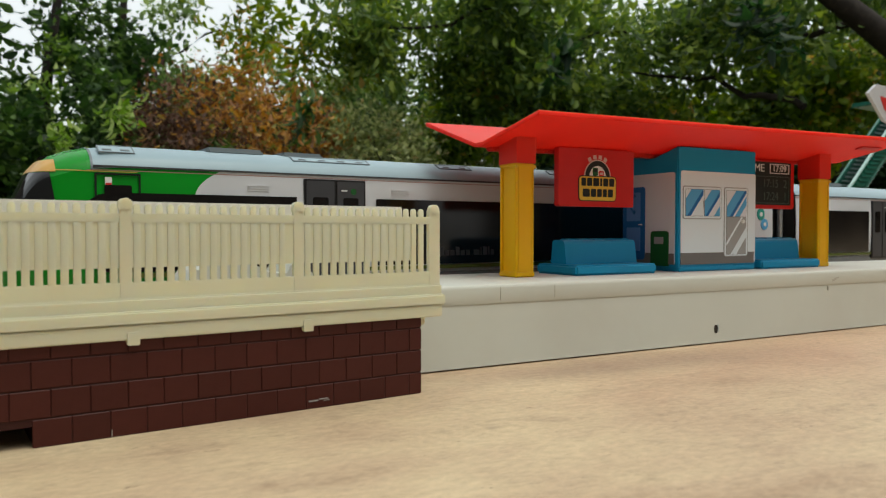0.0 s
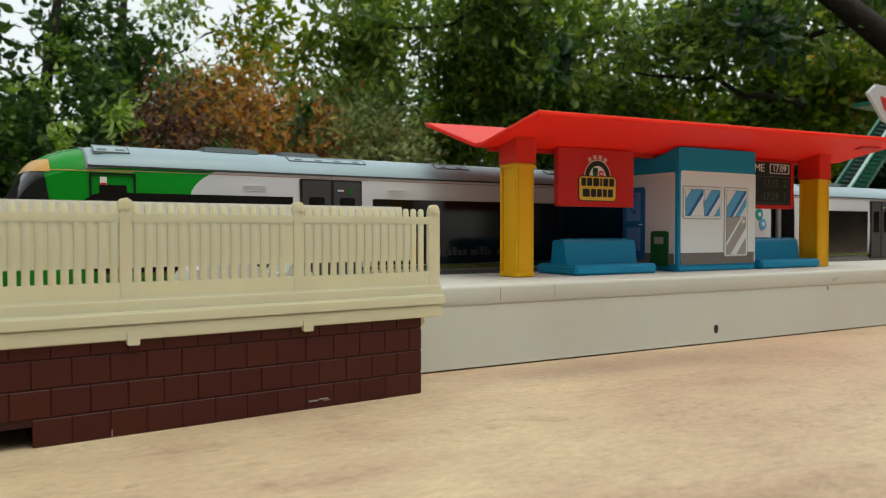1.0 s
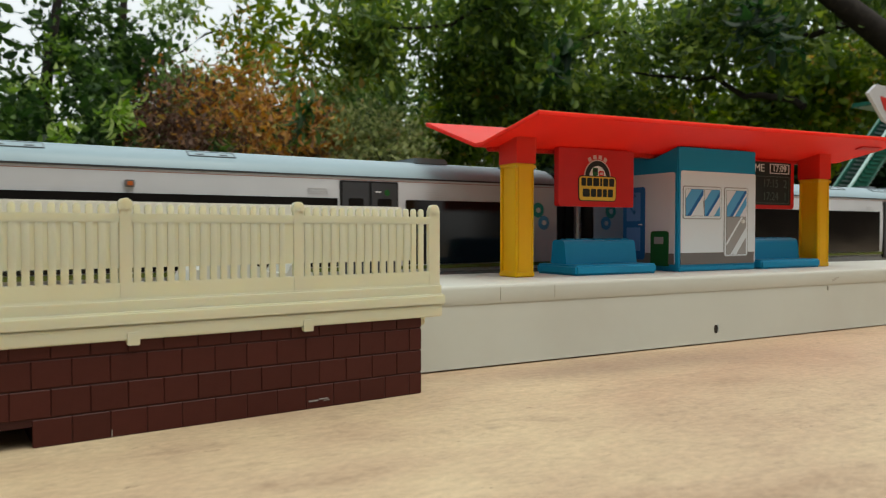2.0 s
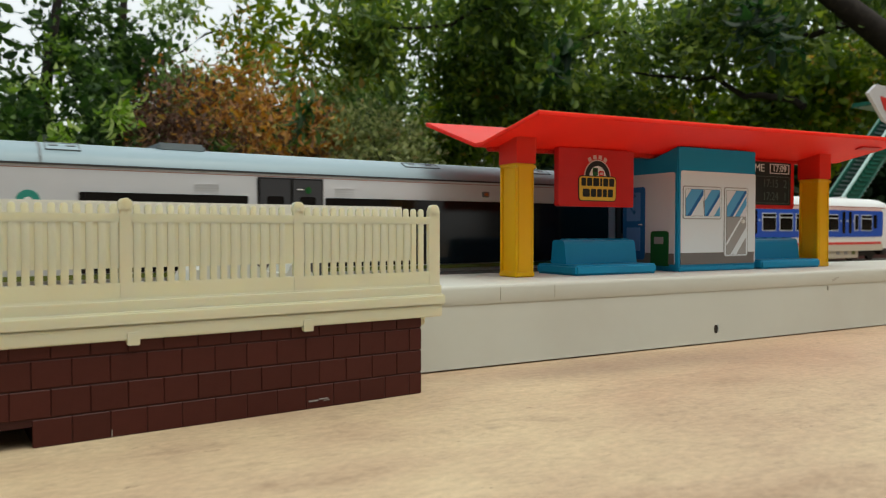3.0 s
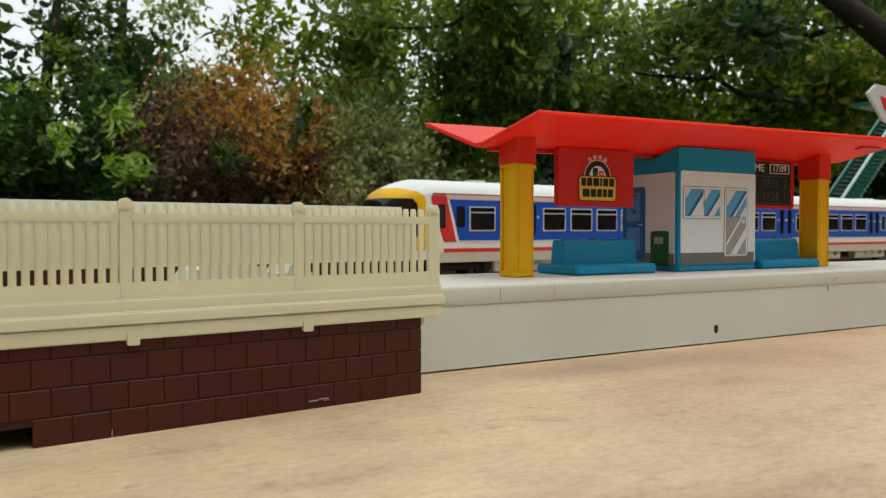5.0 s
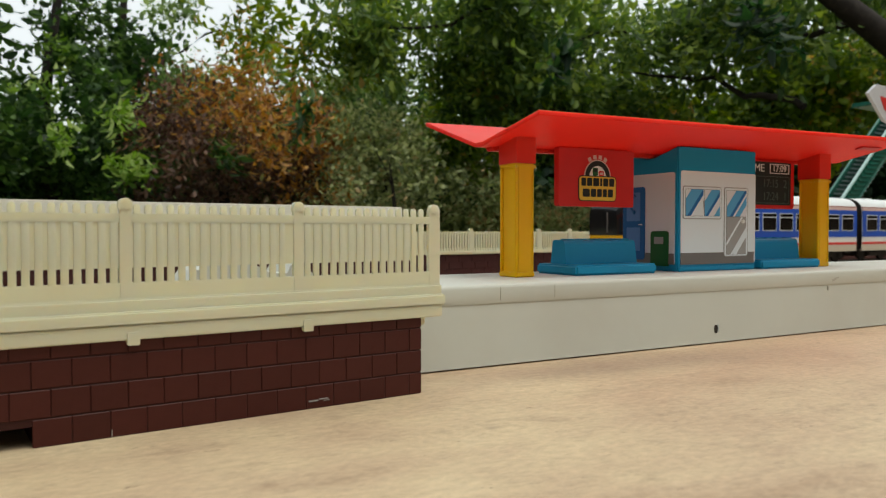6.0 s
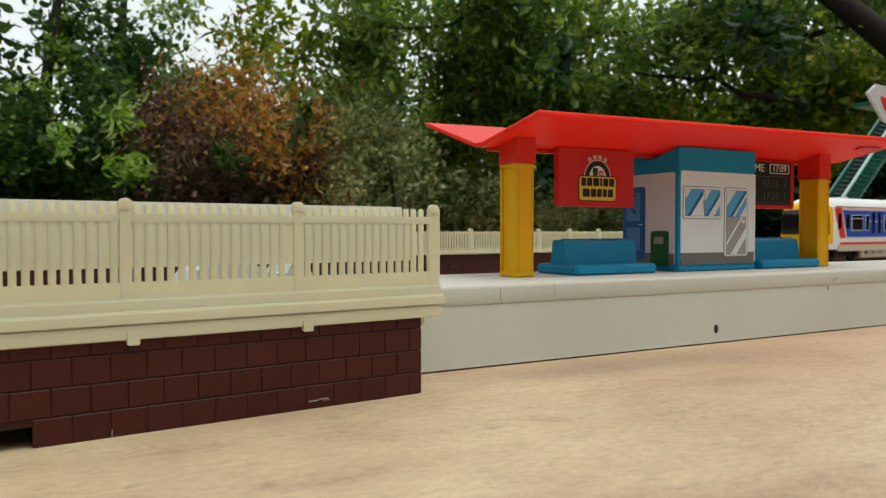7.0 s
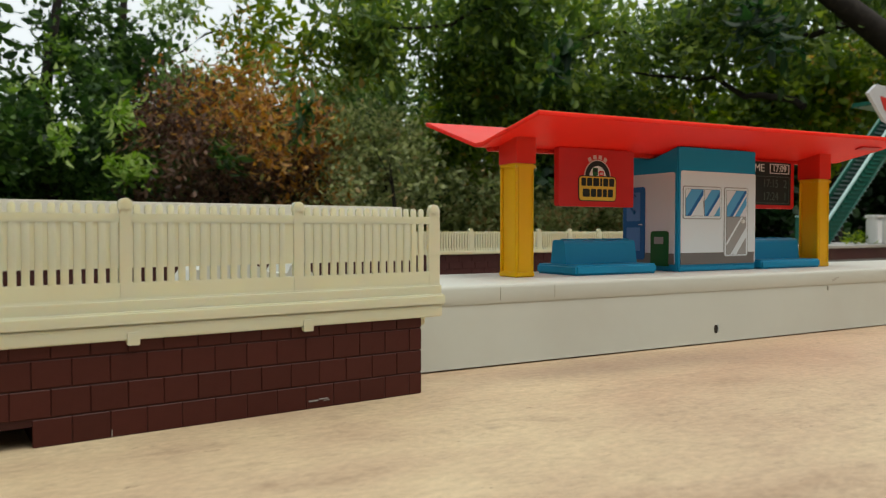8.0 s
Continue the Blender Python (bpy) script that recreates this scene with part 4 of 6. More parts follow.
for x0, x1, z0, z1 in ((0.1570, 0.1582, 0.0168, 0.0174), (0.1580, 0.1592, 0.0172, 0.0178), (0.1590, 0.1606, 0.0177, 0.0181)):
    part("scuff", one_box(x0, x1, -0.00006, 0.0004, z0, z1), M["seam"], platform)

canopy = thing("platform_canopy", ST, (0.12, 0.03, TOP), "red gull-wing canopy on yellow pillars", "canopy")
S0, S1 = 0.0350, 0.2045
QT, ZT = 0.0315, 0.0596
wing = [(0.0018, 0.0655), (QT - 0.002, ZT + 0.0003), (QT + 0.002, ZT + 0.0003), (0.0640, 0.0697)]
under = [(y, z - 0.0013) for y, z in wing[::-1]]
RISE = Matrix(((1, 0, 0, 0), (0, 1, 0, 0), (0.014, 0, 1, -0.014 * S0), (0, 0, 0, 1)))
bm = prism(bmesh.new(), wing + under, "x", S0, S1)
bmesh.ops.bevel(bm, geom=bm.edges[:], offset=0.00025, segments=2, affect="EDGES", clamp_overlap=True)
bm.transform(RISE)
part("roof", bm, M["red"], canopy, "shiny red winged roof")
bm = one_box(S0 + 0.004, S1 - 0.004, 0.0295, 0.0335, 0.0575, 0.0590, bevel=0.0004)
bm.transform(RISE)
part("roof_rib", bm, M["red"], canopy)
for x in (0.1870, ):
    bm = prism(bmesh.new(), [(0.0085, 0.06262), (0.0115, 0.06197), (0.0115, 0.06165), (0.0085, 0.06230)], "x", x, x + 0.012)
    bm.transform(RISE)
    part("roof_slot", bm, M["red_sign"], canopy)
for s in (0.0412, 0.1788):
    part("socket", prism(bmesh.new(), [(0.0196, 0.0533), (0.0196, 0.0612 + 0.014 * (s - S0)), (0.0287, 0.0591 + 0.014 * (s - S0)), (0.0287, 0.0533)], "x", s - 0.0006, s + 0.0061), M["red"], canopy, "red socket above the pillar")
    p = part("pillar", one_box(s, s + 0.0055, 0.0200, 0.0280, TOP, 0.0532, bevel=0.0004, seg=2), M["yellow"], canopy, "yellow channel pillar")
    for q0, q1, out in ((0.0200, 0.0212, 0.0007), (0.0212, 0.0218, 0.0003), (0.0272, 0.0280, 0.0007)):
        part("flange", one_box(s - out, s + 0.0004, q0, q1, TOP + 0.001, 0.0525, bevel=0.0002), M["yellow"], p)
    part("front_edge", one_box(s + 0.0050, s + 0.0056, 0.0197, 0.0206, TOP + 0.001, 0.0525, bevel=0.0002), M["yellow"], p)
    part("foot", one_box(s - 0.0009, s + 0.0059, 0.0196, 0.0283, TOP, TOP + 0.0016, bevel=0.0003), M["yellow"], p)
    part("collar", one_box(s - 0.0009, s + 0.0060, 0.0197, 0.0283, 0.0521, 0.0534, bevel=0.0004), M["yellow"], p)
    for dx in (-0.0010, 0.0055):
        part("lug", one_box(s + dx, s + dx + 0.0008, 0.0194, 0.0202, 0.0517, 0.0530, bevel=0.0003), M["s_yellow"], p, "pale moulded lug")

# hanging name sign; its badge in plain shapes
QS = 0.0255
sign = part("name_sign", plate(0.0603, 0.0908, 0.0414, 0.0594, QS, QS + 0.0022, 0.0008, (1, 1, 0, 0)), M["red_sign"], canopy, "red hanging sign with yellow badge")
part("badge_edge", plate(0.0679, 0.0833, 0.0431, 0.0511, QS - 0.00012, QS + 0.0006, 0.0013), M["s_board"], sign)
part("badge", plate(0.0682, 0.0830, 0.0434, 0.0508, QS - 0.00024, QS + 0.0006, 0.0011), M["s_yellow"], sign, "yellow rounded badge")


def arch(r0, r1, a0, a1, cx, cz, y0, y1, n=16):
    pts = [(cx + r1 * math.cos(radians(a0 + (a1 - a0) * i / n)), cz + r1 * math.sin(radians(a0 + (a1 - a0) * i / n))) for i in range(n + 1)]
    pts += [(cx + r0 * math.cos(radians(a1 + (a0 - a1) * i / n)), cz + r0 * math.sin(radians(a1 + (a0 - a1) * i / n))) for i in range(n + 1)]
    return prism(bmesh.new(), pts, "y", y0, y1)


part("badge_halo", arch(0.0050, 0.0054, 0, 180, 0.0756, 0.0508, QS - 0.00010, QS + 0.0006), M["nse_pink"], sign, "pale rim round the arch")
part("badge_arch", arch(0.0034, 0.0050, 0, 180, 0.0756, 0.0508, QS - 0.00014, QS + 0.0006), M["s_board"], sign, "dark arch over the badge")
part("badge_disc", arch(0.00001, 0.0034, 2, 178, 0.0756, 0.0508, QS - 0.00010, QS + 0.0006), M["s_white"], sign)
for k in range(4):
    a = radians(121 - 20.5 * k)
    bm = one_box(-0.00062, 0.00062, QS - 0.00012, QS + 0.0004, -0.00062, 0.00062)
    bm.transform(Matrix.Translation((0.0756 + 0.0062 * math.cos(a), 0, 0.0508 + 0.0062 * math.sin(a))) @ pose(0, 0, 0, 0, -(math.degrees(a) - 90), 0))
    part("badge_mark", bm, M["nse_pink"], sign)
part("badge_block", plate(0.0736, 0.0756, 0.0511, 0.0536, QS - 0.0002, QS + 0.0004, 0.0004), M["s_green"], sign)
part("badge_block", plate(0.0739, 0.0753, 0.0523, 0.0532, QS - 0.0003, QS + 0.0004, 0.0001), M["s_board"], sign)
part("badge_block", plate(0.0760, 0.0781, 0.0511, 0.0527, QS - 0.0002, QS + 0.0004, 0.0004), M["nse_red"], sign)
part("badge_block", plate(0.0764, 0.0777, 0.0514, 0.0522, QS - 0.0003, QS + 0.0004, 0.0002), M["nse_pink"], sign)
for row, widths in ((0.0491, (0.0017, 0.0019, 0.0023, 0.0007, 0.0019, 0.0020)), (0.0457, (0.0027, 0.0020, 0.0018, 0.0015, 0.0020))):
    x = 0.0756 - (sum(widths) + 0.00055 * (len(widths) - 1)) / 2
    for w in widths:
        part("badge_bar", plate(x, x + w, row - 0.00125, row + 0.00125, QS - 0.0004, QS + 0.0002, 0.0003), M["s_board"], sign)
        x += w + 0.00055

# departure board behind the second bench
QB = 0.0270
board = part("departure_board", plate(0.1405, 0.1736, 0.0420, 0.0598, QB, QB + 0.0022, 0.0010, (1, 1, 0, 0)), M["red_sign"], canopy, "black departure board in a red frame")
part("board_face", plate(0.1410, 0.1716, 0.0434, 0.0592, QB - 0.00012, QB + 0.001, 0.0003), M["s_board"], board)
for x0, x1, z0, z1 in ((0.1595, 0.1704, 0.0550, 0.0586), ):
    fr = bmesh.new()
    for a in ((x0, x1, z0, z0 + 0.0003), (x0, x1, z1 - 0.0003, z1), (x0, x0 + 0.0003, z0, z1), (x1 - 0.0003, x1, z0, z1)):
        box(fr, a[0], a[1], QB - 0.0003, QB + 0.0002, a[2], a[3])
    part("clock_frame", fr, M["s_white"], board, "white outline round the time")
fr = bmesh.new()
for a in ((0.1420, 0.1705, 0.0440, 0.0442), (0.1420, 0.1705, 0.0538, 0.0540), (0.1703, 0.1705, 0.0440, 0.0540)):
    box(fr, a[0], a[1], QB - 0.00025, QB + 0.0002, a[2], a[3])
part("list_frame", fr, M["s_dimwhite"], board)
words("17:09", 0.0034, M["s_white"], board, pose(0.16495, QB - 0.0002, 0.0568), squash=1.05)
words("TIME", 0.0040, M["s_white"], board, pose(0.1518, QB - 0.0002, 0.0568), squash=1.1)
words("17:15", 0.0042, M["s_dimwhite"], board, pose(0.1600, QB - 0.0002, 0.0512), squash=0.95)
words("2", 0.0042, M["s_dimwhite"], board, pose(0.1682, QB - 0.0002, 0.0512))
words("17:24", 0.0042, M["s_dimwhite"], board, pose(0.1600, QB - 0.0002, 0.0465), squash=0.95)
words("1", 0.0042, M["s_dimwhite"], board, pose(0.1682, QB - 0.0002, 0.0465))

# ticket kiosk
KQ0, KQ1, KS0, KS1 = 0.0185, 0.0440, 0.1035, 0.1400
kiosk = thing("ticket_kiosk", ST, (0.122, 0.031, TOP), "teal and white kiosk with printed window and door", "kiosk")
prof = [(KQ0, TOP), (KQ1, TOP), (KQ1, 0.0628), (QT + 0.002, 0.0582), (QT - 0.002, 0.0582), (KQ0, 0.0614)]
bm = prism(bmesh.new(), prof, "x", KS0, KS1 + 0.0012)
bmesh.ops.bevel(bm, geom=bm.edges[:], offset=0.00035, segments=2, affect="EDGES", clamp_overlap=True)
part("body", bm, M["teal"], kiosk, "teal plastic shell")
part("plinth", one_box(KS0 - 0.0002, KS1 + 0.0002, KQ0 - 0.0004, KQ1, TOP, TOP + 0.0019, bevel=0.0004), M["teal"], kiosk)
FY = KQ0 - 0.00015
front = part("front_sticker", plate(KS0 + 0.0012, KS1 + 0.0009, 0.0284 - 0.0055, 0.0535, FY, KQ0 + 0.0005, 0.0008), M["sticker"], kiosk, "white front panel print")
part("front_band", plate(KS0 + 0.0012, KS1 + 0.0002, 0.0228, 0.0266, FY - 0.0001, KQ0, 0.0001), M["s_grey"], front, "dark grey skirting band")


def glazed(x0, x1, z0, z1, parent, streaks, base):
    """A printed pane: outline, fill and slanting streaks of blue and white."""
    part("print_line", plate(x0 - 0.0001, x1 + 0.0001, z0 - 0.0001, z1 + 0.0001, FY - 0.00023, KQ0, 0.0001), M["s_grey"], parent)
    part("print_glass", plate(x0, x1, z0, z1, FY - 0.00028, KQ0, 0.0001), base, parent)
    h = z1 - z0
    for k, (u0, u1, mat) in enumerate(streaks):
        run = h * 0.84
        pts = [(x0 + u0, z0), (x0 + u1, z0), (x0 + u1 + run, z1), (x0 + u0 + run, z1)]
        # trim the slanted bar to the pane
        def cut(poly, keep, hit):
            out = []
            for i, p in enumerate(poly):
                q = poly[(i + 1) % len(poly)]
                if keep(p):
                    out.append(p)
                if keep(p) != keep(q):
                    out.append(hit(p, q))
            return out

        def at_x(xc):
            return lambda p, q: (xc, p[1] + (q[1] - p[1]) * (xc - p[0]) / (q[0] - p[0]))
        pts = cut(pts, lambda p: p[0] >= x0 - 1e-9, at_x(x0))
        pts = cut(pts, lambda p: p[0] <= x1 + 1e-9, at_x(x1)) if pts else pts
        if len(pts) >= 3:
            part("print_streak", prism(bmesh.new(), pts, "y", FY - 0.00036 - 0.00002 * k, KQ0), mat, parent)


for x0, x1, z0, z1, nm in ((0.1055, 0.1236, 0.0377, 0.0486, "window_print"), (0.1250, 0.1369, 0.0251, 0.0486, "door_print")):
    rim = part(nm, plate(x0, x1, z0, z1, FY - 0.00012, KQ0, 0.0009), M["s_mid"], front, "printed grey outline")
    part("print_border", plate(x0 + 0.0003, x1 - 0.0003, z0 + 0.0003, z1 - 0.0003, FY - 0.00018, KQ0, 0.0007), M["sticker"], rim)
glazed(0.1066, 0.1147, 0.0388, 0.0475, front, ((-0.0047, 0.0006, M["s_blue"]), (0.0006, 0.0022, M["s_navy"])), M["sticker"])
glazed(0.1154, 0.1226, 0.0388, 0.0475, front, ((-0.0041, 0.0003, M["s_blue"]), (0.0003, 0.0016, M["s_navy"]), (0.0044, 0.0080, M["s_blue"])), M["sticker_warm"])
part("window_catch", plate(0.1149, 0.1152, 0.0415, 0.0440, FY - 0.0003, KQ0, 0.0001), M["s_mid"], front)
glazed(0.1261, 0.1358, 0.0259, 0.0385, front, ((-0.0034, -0.0025, M["sticker"]), (0.0020, 0.0048, M["sticker"])), M["s_mid"])
glazed(0.1261, 0.1358, 0.0387, 0.0475, front, ((-0.0028, 0.0014, M["s_blue"]), (0.0014, 0.0029, M["s_navy"]), (0.0040, 0.0064, M["s_blue"])), M["sticker_warm"])
part("door_knob", plate(0.1333, 0.1346, 0.0364, 0.0377, FY - 0.0008, KQ0, 0.0006), M["s_white"], front, "round white door knob print")


def side_plate(q0, q1, z0, z1, out, r, corners=(1, 1, 1, 1)):
    return prism(bmesh.new(), rounded(q0, q1, z0, z1, r, 4, corners), "x", KS0 - out, KS0 + 0.0004)


# side print uses a duller white that carries the weaker light under the canopy
sidep = part("side_sticker", side_plate(KQ0 + 0.0012, KQ1 - 0.0002, 0.0228, 0.0530, 0.00015, 0.0008), M["sticker_warm"], kiosk, "white side panel print, toned down for the light under the canopy")
part("side_band", side_plate(KQ0 + 0.0014, KQ1 - 0.0004, 0.0228, 0.0264, 0.0003, 0.0001), M["s_grey"], sidep)
booth = part("phone_booth_print", side_plate(0.0330, 0.0435, 0.0240, 0.0488, 0.0004, 0.0010), M["s_navy"], sidep, "printed blue telephone booth door")
part("booth_pane", side_plate(0.0350, 0.0415, 0.0372, 0.0470, 0.0006, 0.0004), M["s_phone"], booth)
part("booth_pane", side_plate(0.0350, 0.0415, 0.0270, 0.0350, 0.0006, 0.0004), M["s_phone"], booth)
bm = tube(bmesh.new(), [(KS0 - 0.0008, 0.0372, 0.0460), (KS0 - 0.0008, 0.0388, 0.0445), (KS0 - 0.0008, 0.0388, 0.0415), (KS0 - 0.0008, 0.0372, 0.0400)], [0.0007, 0.0005, 0.0005, 0.0007], 8)
part("receiver_print", bm, M["s_navy"], booth, "telephone receiver sign")
part("booth_handle", side_plate(0.0342, 0.0356, 0.0358, 0.0362, 0.0007, 0.0001), M["s_white"], booth)
part("bin_print", side_plate(0.0222, 0.0300, 0.0222, 0.0338, 0.0006, 0.0012, (0, 0, 1, 1)), M["s_green"], sidep, "green litter bin print")
part("bin_slot", side_plate(0.0242, 0.0282, 0.0295, 0.0318, 0.0008, 0.0002), M["s_mid"], sidep)


def bench(s0):
    b = thing("bench", ST, (s0 + 0.016, 0.026, TOP), "teal-blue moulded bench on the platform", "bench", "benches on the platform")
    part("seat", one_box(s0 - 0.0002, s0 + 0.0324, 0.0170, 0.0368, TOP, TOP + 0.0031, bevel=0.0006, seg=3), M["teal"], b)
    part("backrest", prism(bmesh.new(), [(0.0250, TOP + 0.0026), (0.0260, TOP + 0.0094), (0.0264, TOP + 0.0101), (0.0272, TOP + 0.0105), (0.0310, TOP + 0.0105), (0.0317, TOP + 0.0101), (0.0320, TOP + 0.0094), (0.0328, TOP + 0.0026)], "x", s0 + 0.0024, s0 + 0.0314), M["teal"], b)
    bm = bmesh.new()
    for k in range(5):
        box(bm, s0 + 0.0044 + k * 0.0056, s0 + 0.0078 + k * 0.0056, 0.0272, 0.0310, TOP + 0.0101, TOP + 0.0109, bevel=0.0003)
    part("backrest_studs", bm, M["teal"], b)
    return b


bench(0.0606)
bench(0.1432)

# ---- brick viaduct with cream picket fence ----
VI = I4
FACE = 0.134
viaduct = thing("brick_viaduct", VI, (-0.10, 0.142, 0), "dark red plastic brick viaduct section", "viaduct")
part("core", one_box(-0.62, 0.0868, FACE, 0.1500, 0.0034, 0.0160), M["mortar"], viaduct)
part("core_base", one_box(0.0152, 0.0868, FACE - 0.0001, 0.1500, 0.0, 0.0034), M["mortar"], viaduct)
part("core_base", one_box(-0.62, -0.085, FACE - 0.0001, 0.1500, 0.0, 0.0034), M["mortar"], viaduct)
# near-black panel added in place of the shade inside the arch
part("arch_back", one_box(-0.0848, 0.0150, 0.1486, 0.1498, 0.0, 0.0033), M["under"], viaduct, "dark panel added for the shade inside the low arch")

fence = thing("picket_fence", VI, (-0.10, FACE, 0.0158), "cream plastic picket fence on a moulded ledge", "fence")
part("ledge", one_box(-0.62, 0.0918, FACE - 0.0010, 0.1488, 0.0159, 0.0192, bevel=0.0002), M["cream"], fence)
part("ledge_step", one_box(-0.62, 0.0925, FACE - 0.0013, 0.1490, 0.0183, 0.0206, bevel=0.0003), M["cream"], fence)
part("plinth_rail", one_box(-0.62, 0.0920, FACE - 0.0006, 0.1485, 0.0195, 0.0227, bevel=0.0003), M["cream"], fence)
for x in (-0.0020, 0.0298, 0.0611):
    part("clip", plate(x - 0.0010, x + 0.0010, 0.0150, 0.0172, FACE - 0.0012, FACE + 0.001, 0.0003), M["cream"], fence)
part("end_clip", one_box(0.0895, 0.0915, FACE + 0.0050, FACE + 0.0070, 0.0135, 0.0162, bevel=0.0003), M["cream"], fence)
P0, P1 = FACE, FACE + 0.0004
part("bottom_rail", one_box(-0.62, 0.0915, P0 - 0.00012, P1, 0.0225, 0.0254, bevel=0.0001), M["cream"], fence)
part("top_rail", one_box(-0.62, 0.0915, P0 - 0.00013, P1, 0.0353, 0.0368, bevel=0.00005), M["cream"], fence)
part("back_panel", one_box(-0.62, 0.0845, P0 + 0.00002, P1 + 0.0001, 0.0278, 0.0360), M["cream"], fence, "thin cream backing panel")
part("rear_strip", one_box(-0.62, 0.0862, P1 + 0.0055, P1 + 0.0062, 0.0362, 0.0390, bevel=0.0002), M["cream_pale"], fence, "pale strip behind the pickets")
for x, w in ((-0.0640, 0.0010), (-0.0330, 0.0010), (-0.0020, 0.0010), (0.0289, 0.0010), (0.0596, 0.0010), (0.0903, 0.0014)):
    p = part("post", one_box(x - w, x + w, P0 - 0.00018, P1 + 0.0004, 0.0226, 0.0382, bevel=0.00008), M["cream"], fence)
    part("finial", plate(x - 0.00112, x + 0.00112, 0.0375, 0.03935, P0 - 0.00032, P1 + 0.0005, 0.00105, (0, 0, 1, 1)), M["cream"], p)



def round_picket(half, z0, z1, y0, y1):
    """A flat picket with a domed tip and softened front edges."""
    bm = plate(-half, half, z0, z1, y0, y1, half * 0.98, (0, 0, 1, 1))
    rim = [e for e in bm.edges if all(abs(v.co.y - y0) < 1e-6 for v in e.verts) or (all(abs(v.co.y - y1) < 1e-6 for v in e.verts))]
    bmesh.ops.bevel(bm, geom=rim, offset=0.00008, segments=2, profile=0.5, affect="EDGES", clamp_overlap=True)
    return bm


picket_me = None
pick_x = [0.0289 + 0.00183 * k for k in range(1, 16)] + [0.0596 + 0.00183 * k for k in range(1, 16)] + [0.0289 - 0.00183 * k for k in range(1, 16)] + [-0.0020 - 0.00183 * k for k in range(1, 60)]
for x in pick_x:
    if picket_me is None:
        first = part("picket", round_picket(0.00057, 0.0250, 0.0384, P0 - 0.00011, P1), M["cream"], fence, smooth=True)
        picket_me = first.data
    else:
        first = new("picket", picket_me)
        first.parent = fence
    first.location = (x, 0, 0)


for x0, x1, z0, z1 in ((0.0615, 0.0634, 0.0014, 0.0016), (0.0636, 0.0655, 0.0016, 0.0018), (0.0645, 0.0658, 0.0013, 0.0014), (0.02642, 0.02652, 0.0001, 0.0013)):
    part("scratch", one_box(x0, x1, FACE - 0.00034, FACE, z0, z1), M["s_mid"], viaduct, "pale scratch on the brick")

# ---- far viaduct with its own fence, coping wall, footbridge, sign ----
FY0 = 0.455
far = thing("far_viaduct", I4, (0.2, FY0, 0), "dark brick viaduct behind the tracks", "viaduct")
part("wall", one_box(-0.6, 0.60, FY0, FY0 + 0.03, 0.0, 0.0165, bevel=0.0005), M["brick_dark"], far)
bm = bmesh.new()
for k in range(300):
    x = -0.58 + k * 0.0118
    if x < 0.59:
        for r in range(3):
            box(bm, x + (0.003 if r % 2 else 0), x + 0.0108 + (0.003 if r % 2 else 0), FY0 - 0.0004, FY0, 0.0012 + r * 0.005, 0.0055 + r * 0.005)
part("brick_course", bm, M["brick_dark"], far, kind="stuff")
ff = thing("picket_fence", I4, (0.2, FY0, 0.0165), "small cream picket fence on the far viaduct", "fence")
part("ledge", one_box(-0.6, 0.60, FY0 - 0.002, FY0 + 0.031, 0.0165, 0.0190, bevel=0.0004), M["cream"], ff)
part("top_rail", one_box(-0.6, 0.60, FY0, FY0 + 0.0012, 0.0312, 0.0330, bevel=0.0002), M["cream"], ff)
part("bottom_rail", one_box(-0.6, 0.60, FY0, FY0 + 0.0012, 0.0190, 0.0210, bevel=0.0002), M["cream"], ff)
part("back_panel", one_box(-0.6, 0.60, FY0 + 0.0022, FY0 + 0.0030, 0.0205, 0.0318), M["cream"], ff)
post_me = slat_me = None
for k in range(-28, 9):
    x = 0.3395 + k * 0.0335
    if post_me is None:
        o = part("post", plate(-0.0016, 0.0016, 0.0190, 0.0352, FY0 - 0.0006, FY0 + 0.0016, 0.0012, (0, 0, 1, 1)), M["cream"], ff)
        post_me = o.data
    else:
        o = new("post", post_me)
        o.parent = ff
    o.location = (x, 0, 0)
    if k >= -6:
        for j in range(1, 14):
            if slat_me is None:
                o = part("picket", plate(-0.0007, 0.0007, 0.0190, 0.0330, FY0 - 0.0004, FY0 + 0.0010, 0.0005, (0, 0, 1, 1)), M["cream"], ff)
                slat_me = o.data
            else:
                o = new("picket", slat_me)
                o.parent = ff
            o.location = (x + j * 0.0335 / 14, 0, 0)

coping = thing("low_brick_wall", I4, (1.05, FY0, 0), "dark brick wall with pale grey coping", "wall")
part("wall", one_box(0.604, 1.75, FY0, FY0 + 0.10, 0.0, 0.0138, bevel=0.0005), M["brick_dark"], coping)
part("coping", one_box(0.604, 1.75, FY0 - 0.002, FY0 + 0.12, 0.0138, 0.0172, bevel=0.0006), M["stone"], coping, "pale grey coping")

white_block = thing("ramp_block", I4, (0.066, 0.178, 0), "creased white plastic ramp piece behind the fence", "ramp")
part("block", prism(bmesh.new(), [(0.0485, 0.0), (0.0830, 0.0), (0.0822, 0.0222), (0.0792, 0.0245), (0.0775, 0.0262), (0.0752, 0.0262), (0.0738, 0.0238), (0.0700, 0.0238), (0.0682, 0.0246), (0.0655, 0.0262), (0.0550, 0.0264), (0.0520, 0.0248), (0.0490, 0.0210)], "y", 0.1725, 0.186), M["platform"], white_block)

bridge = thing("footbridge_stair", I4, (0.95, 0.53, 0.0172), "green plastic footbridge stair with pale handrails", "footbridge")
RX, RZ, RUN, CLIMB = 0.868, 0.0072, 0.26, 0.216


def stair_z(x):
    return RZ + (x - RX) * CLIMB / RUN


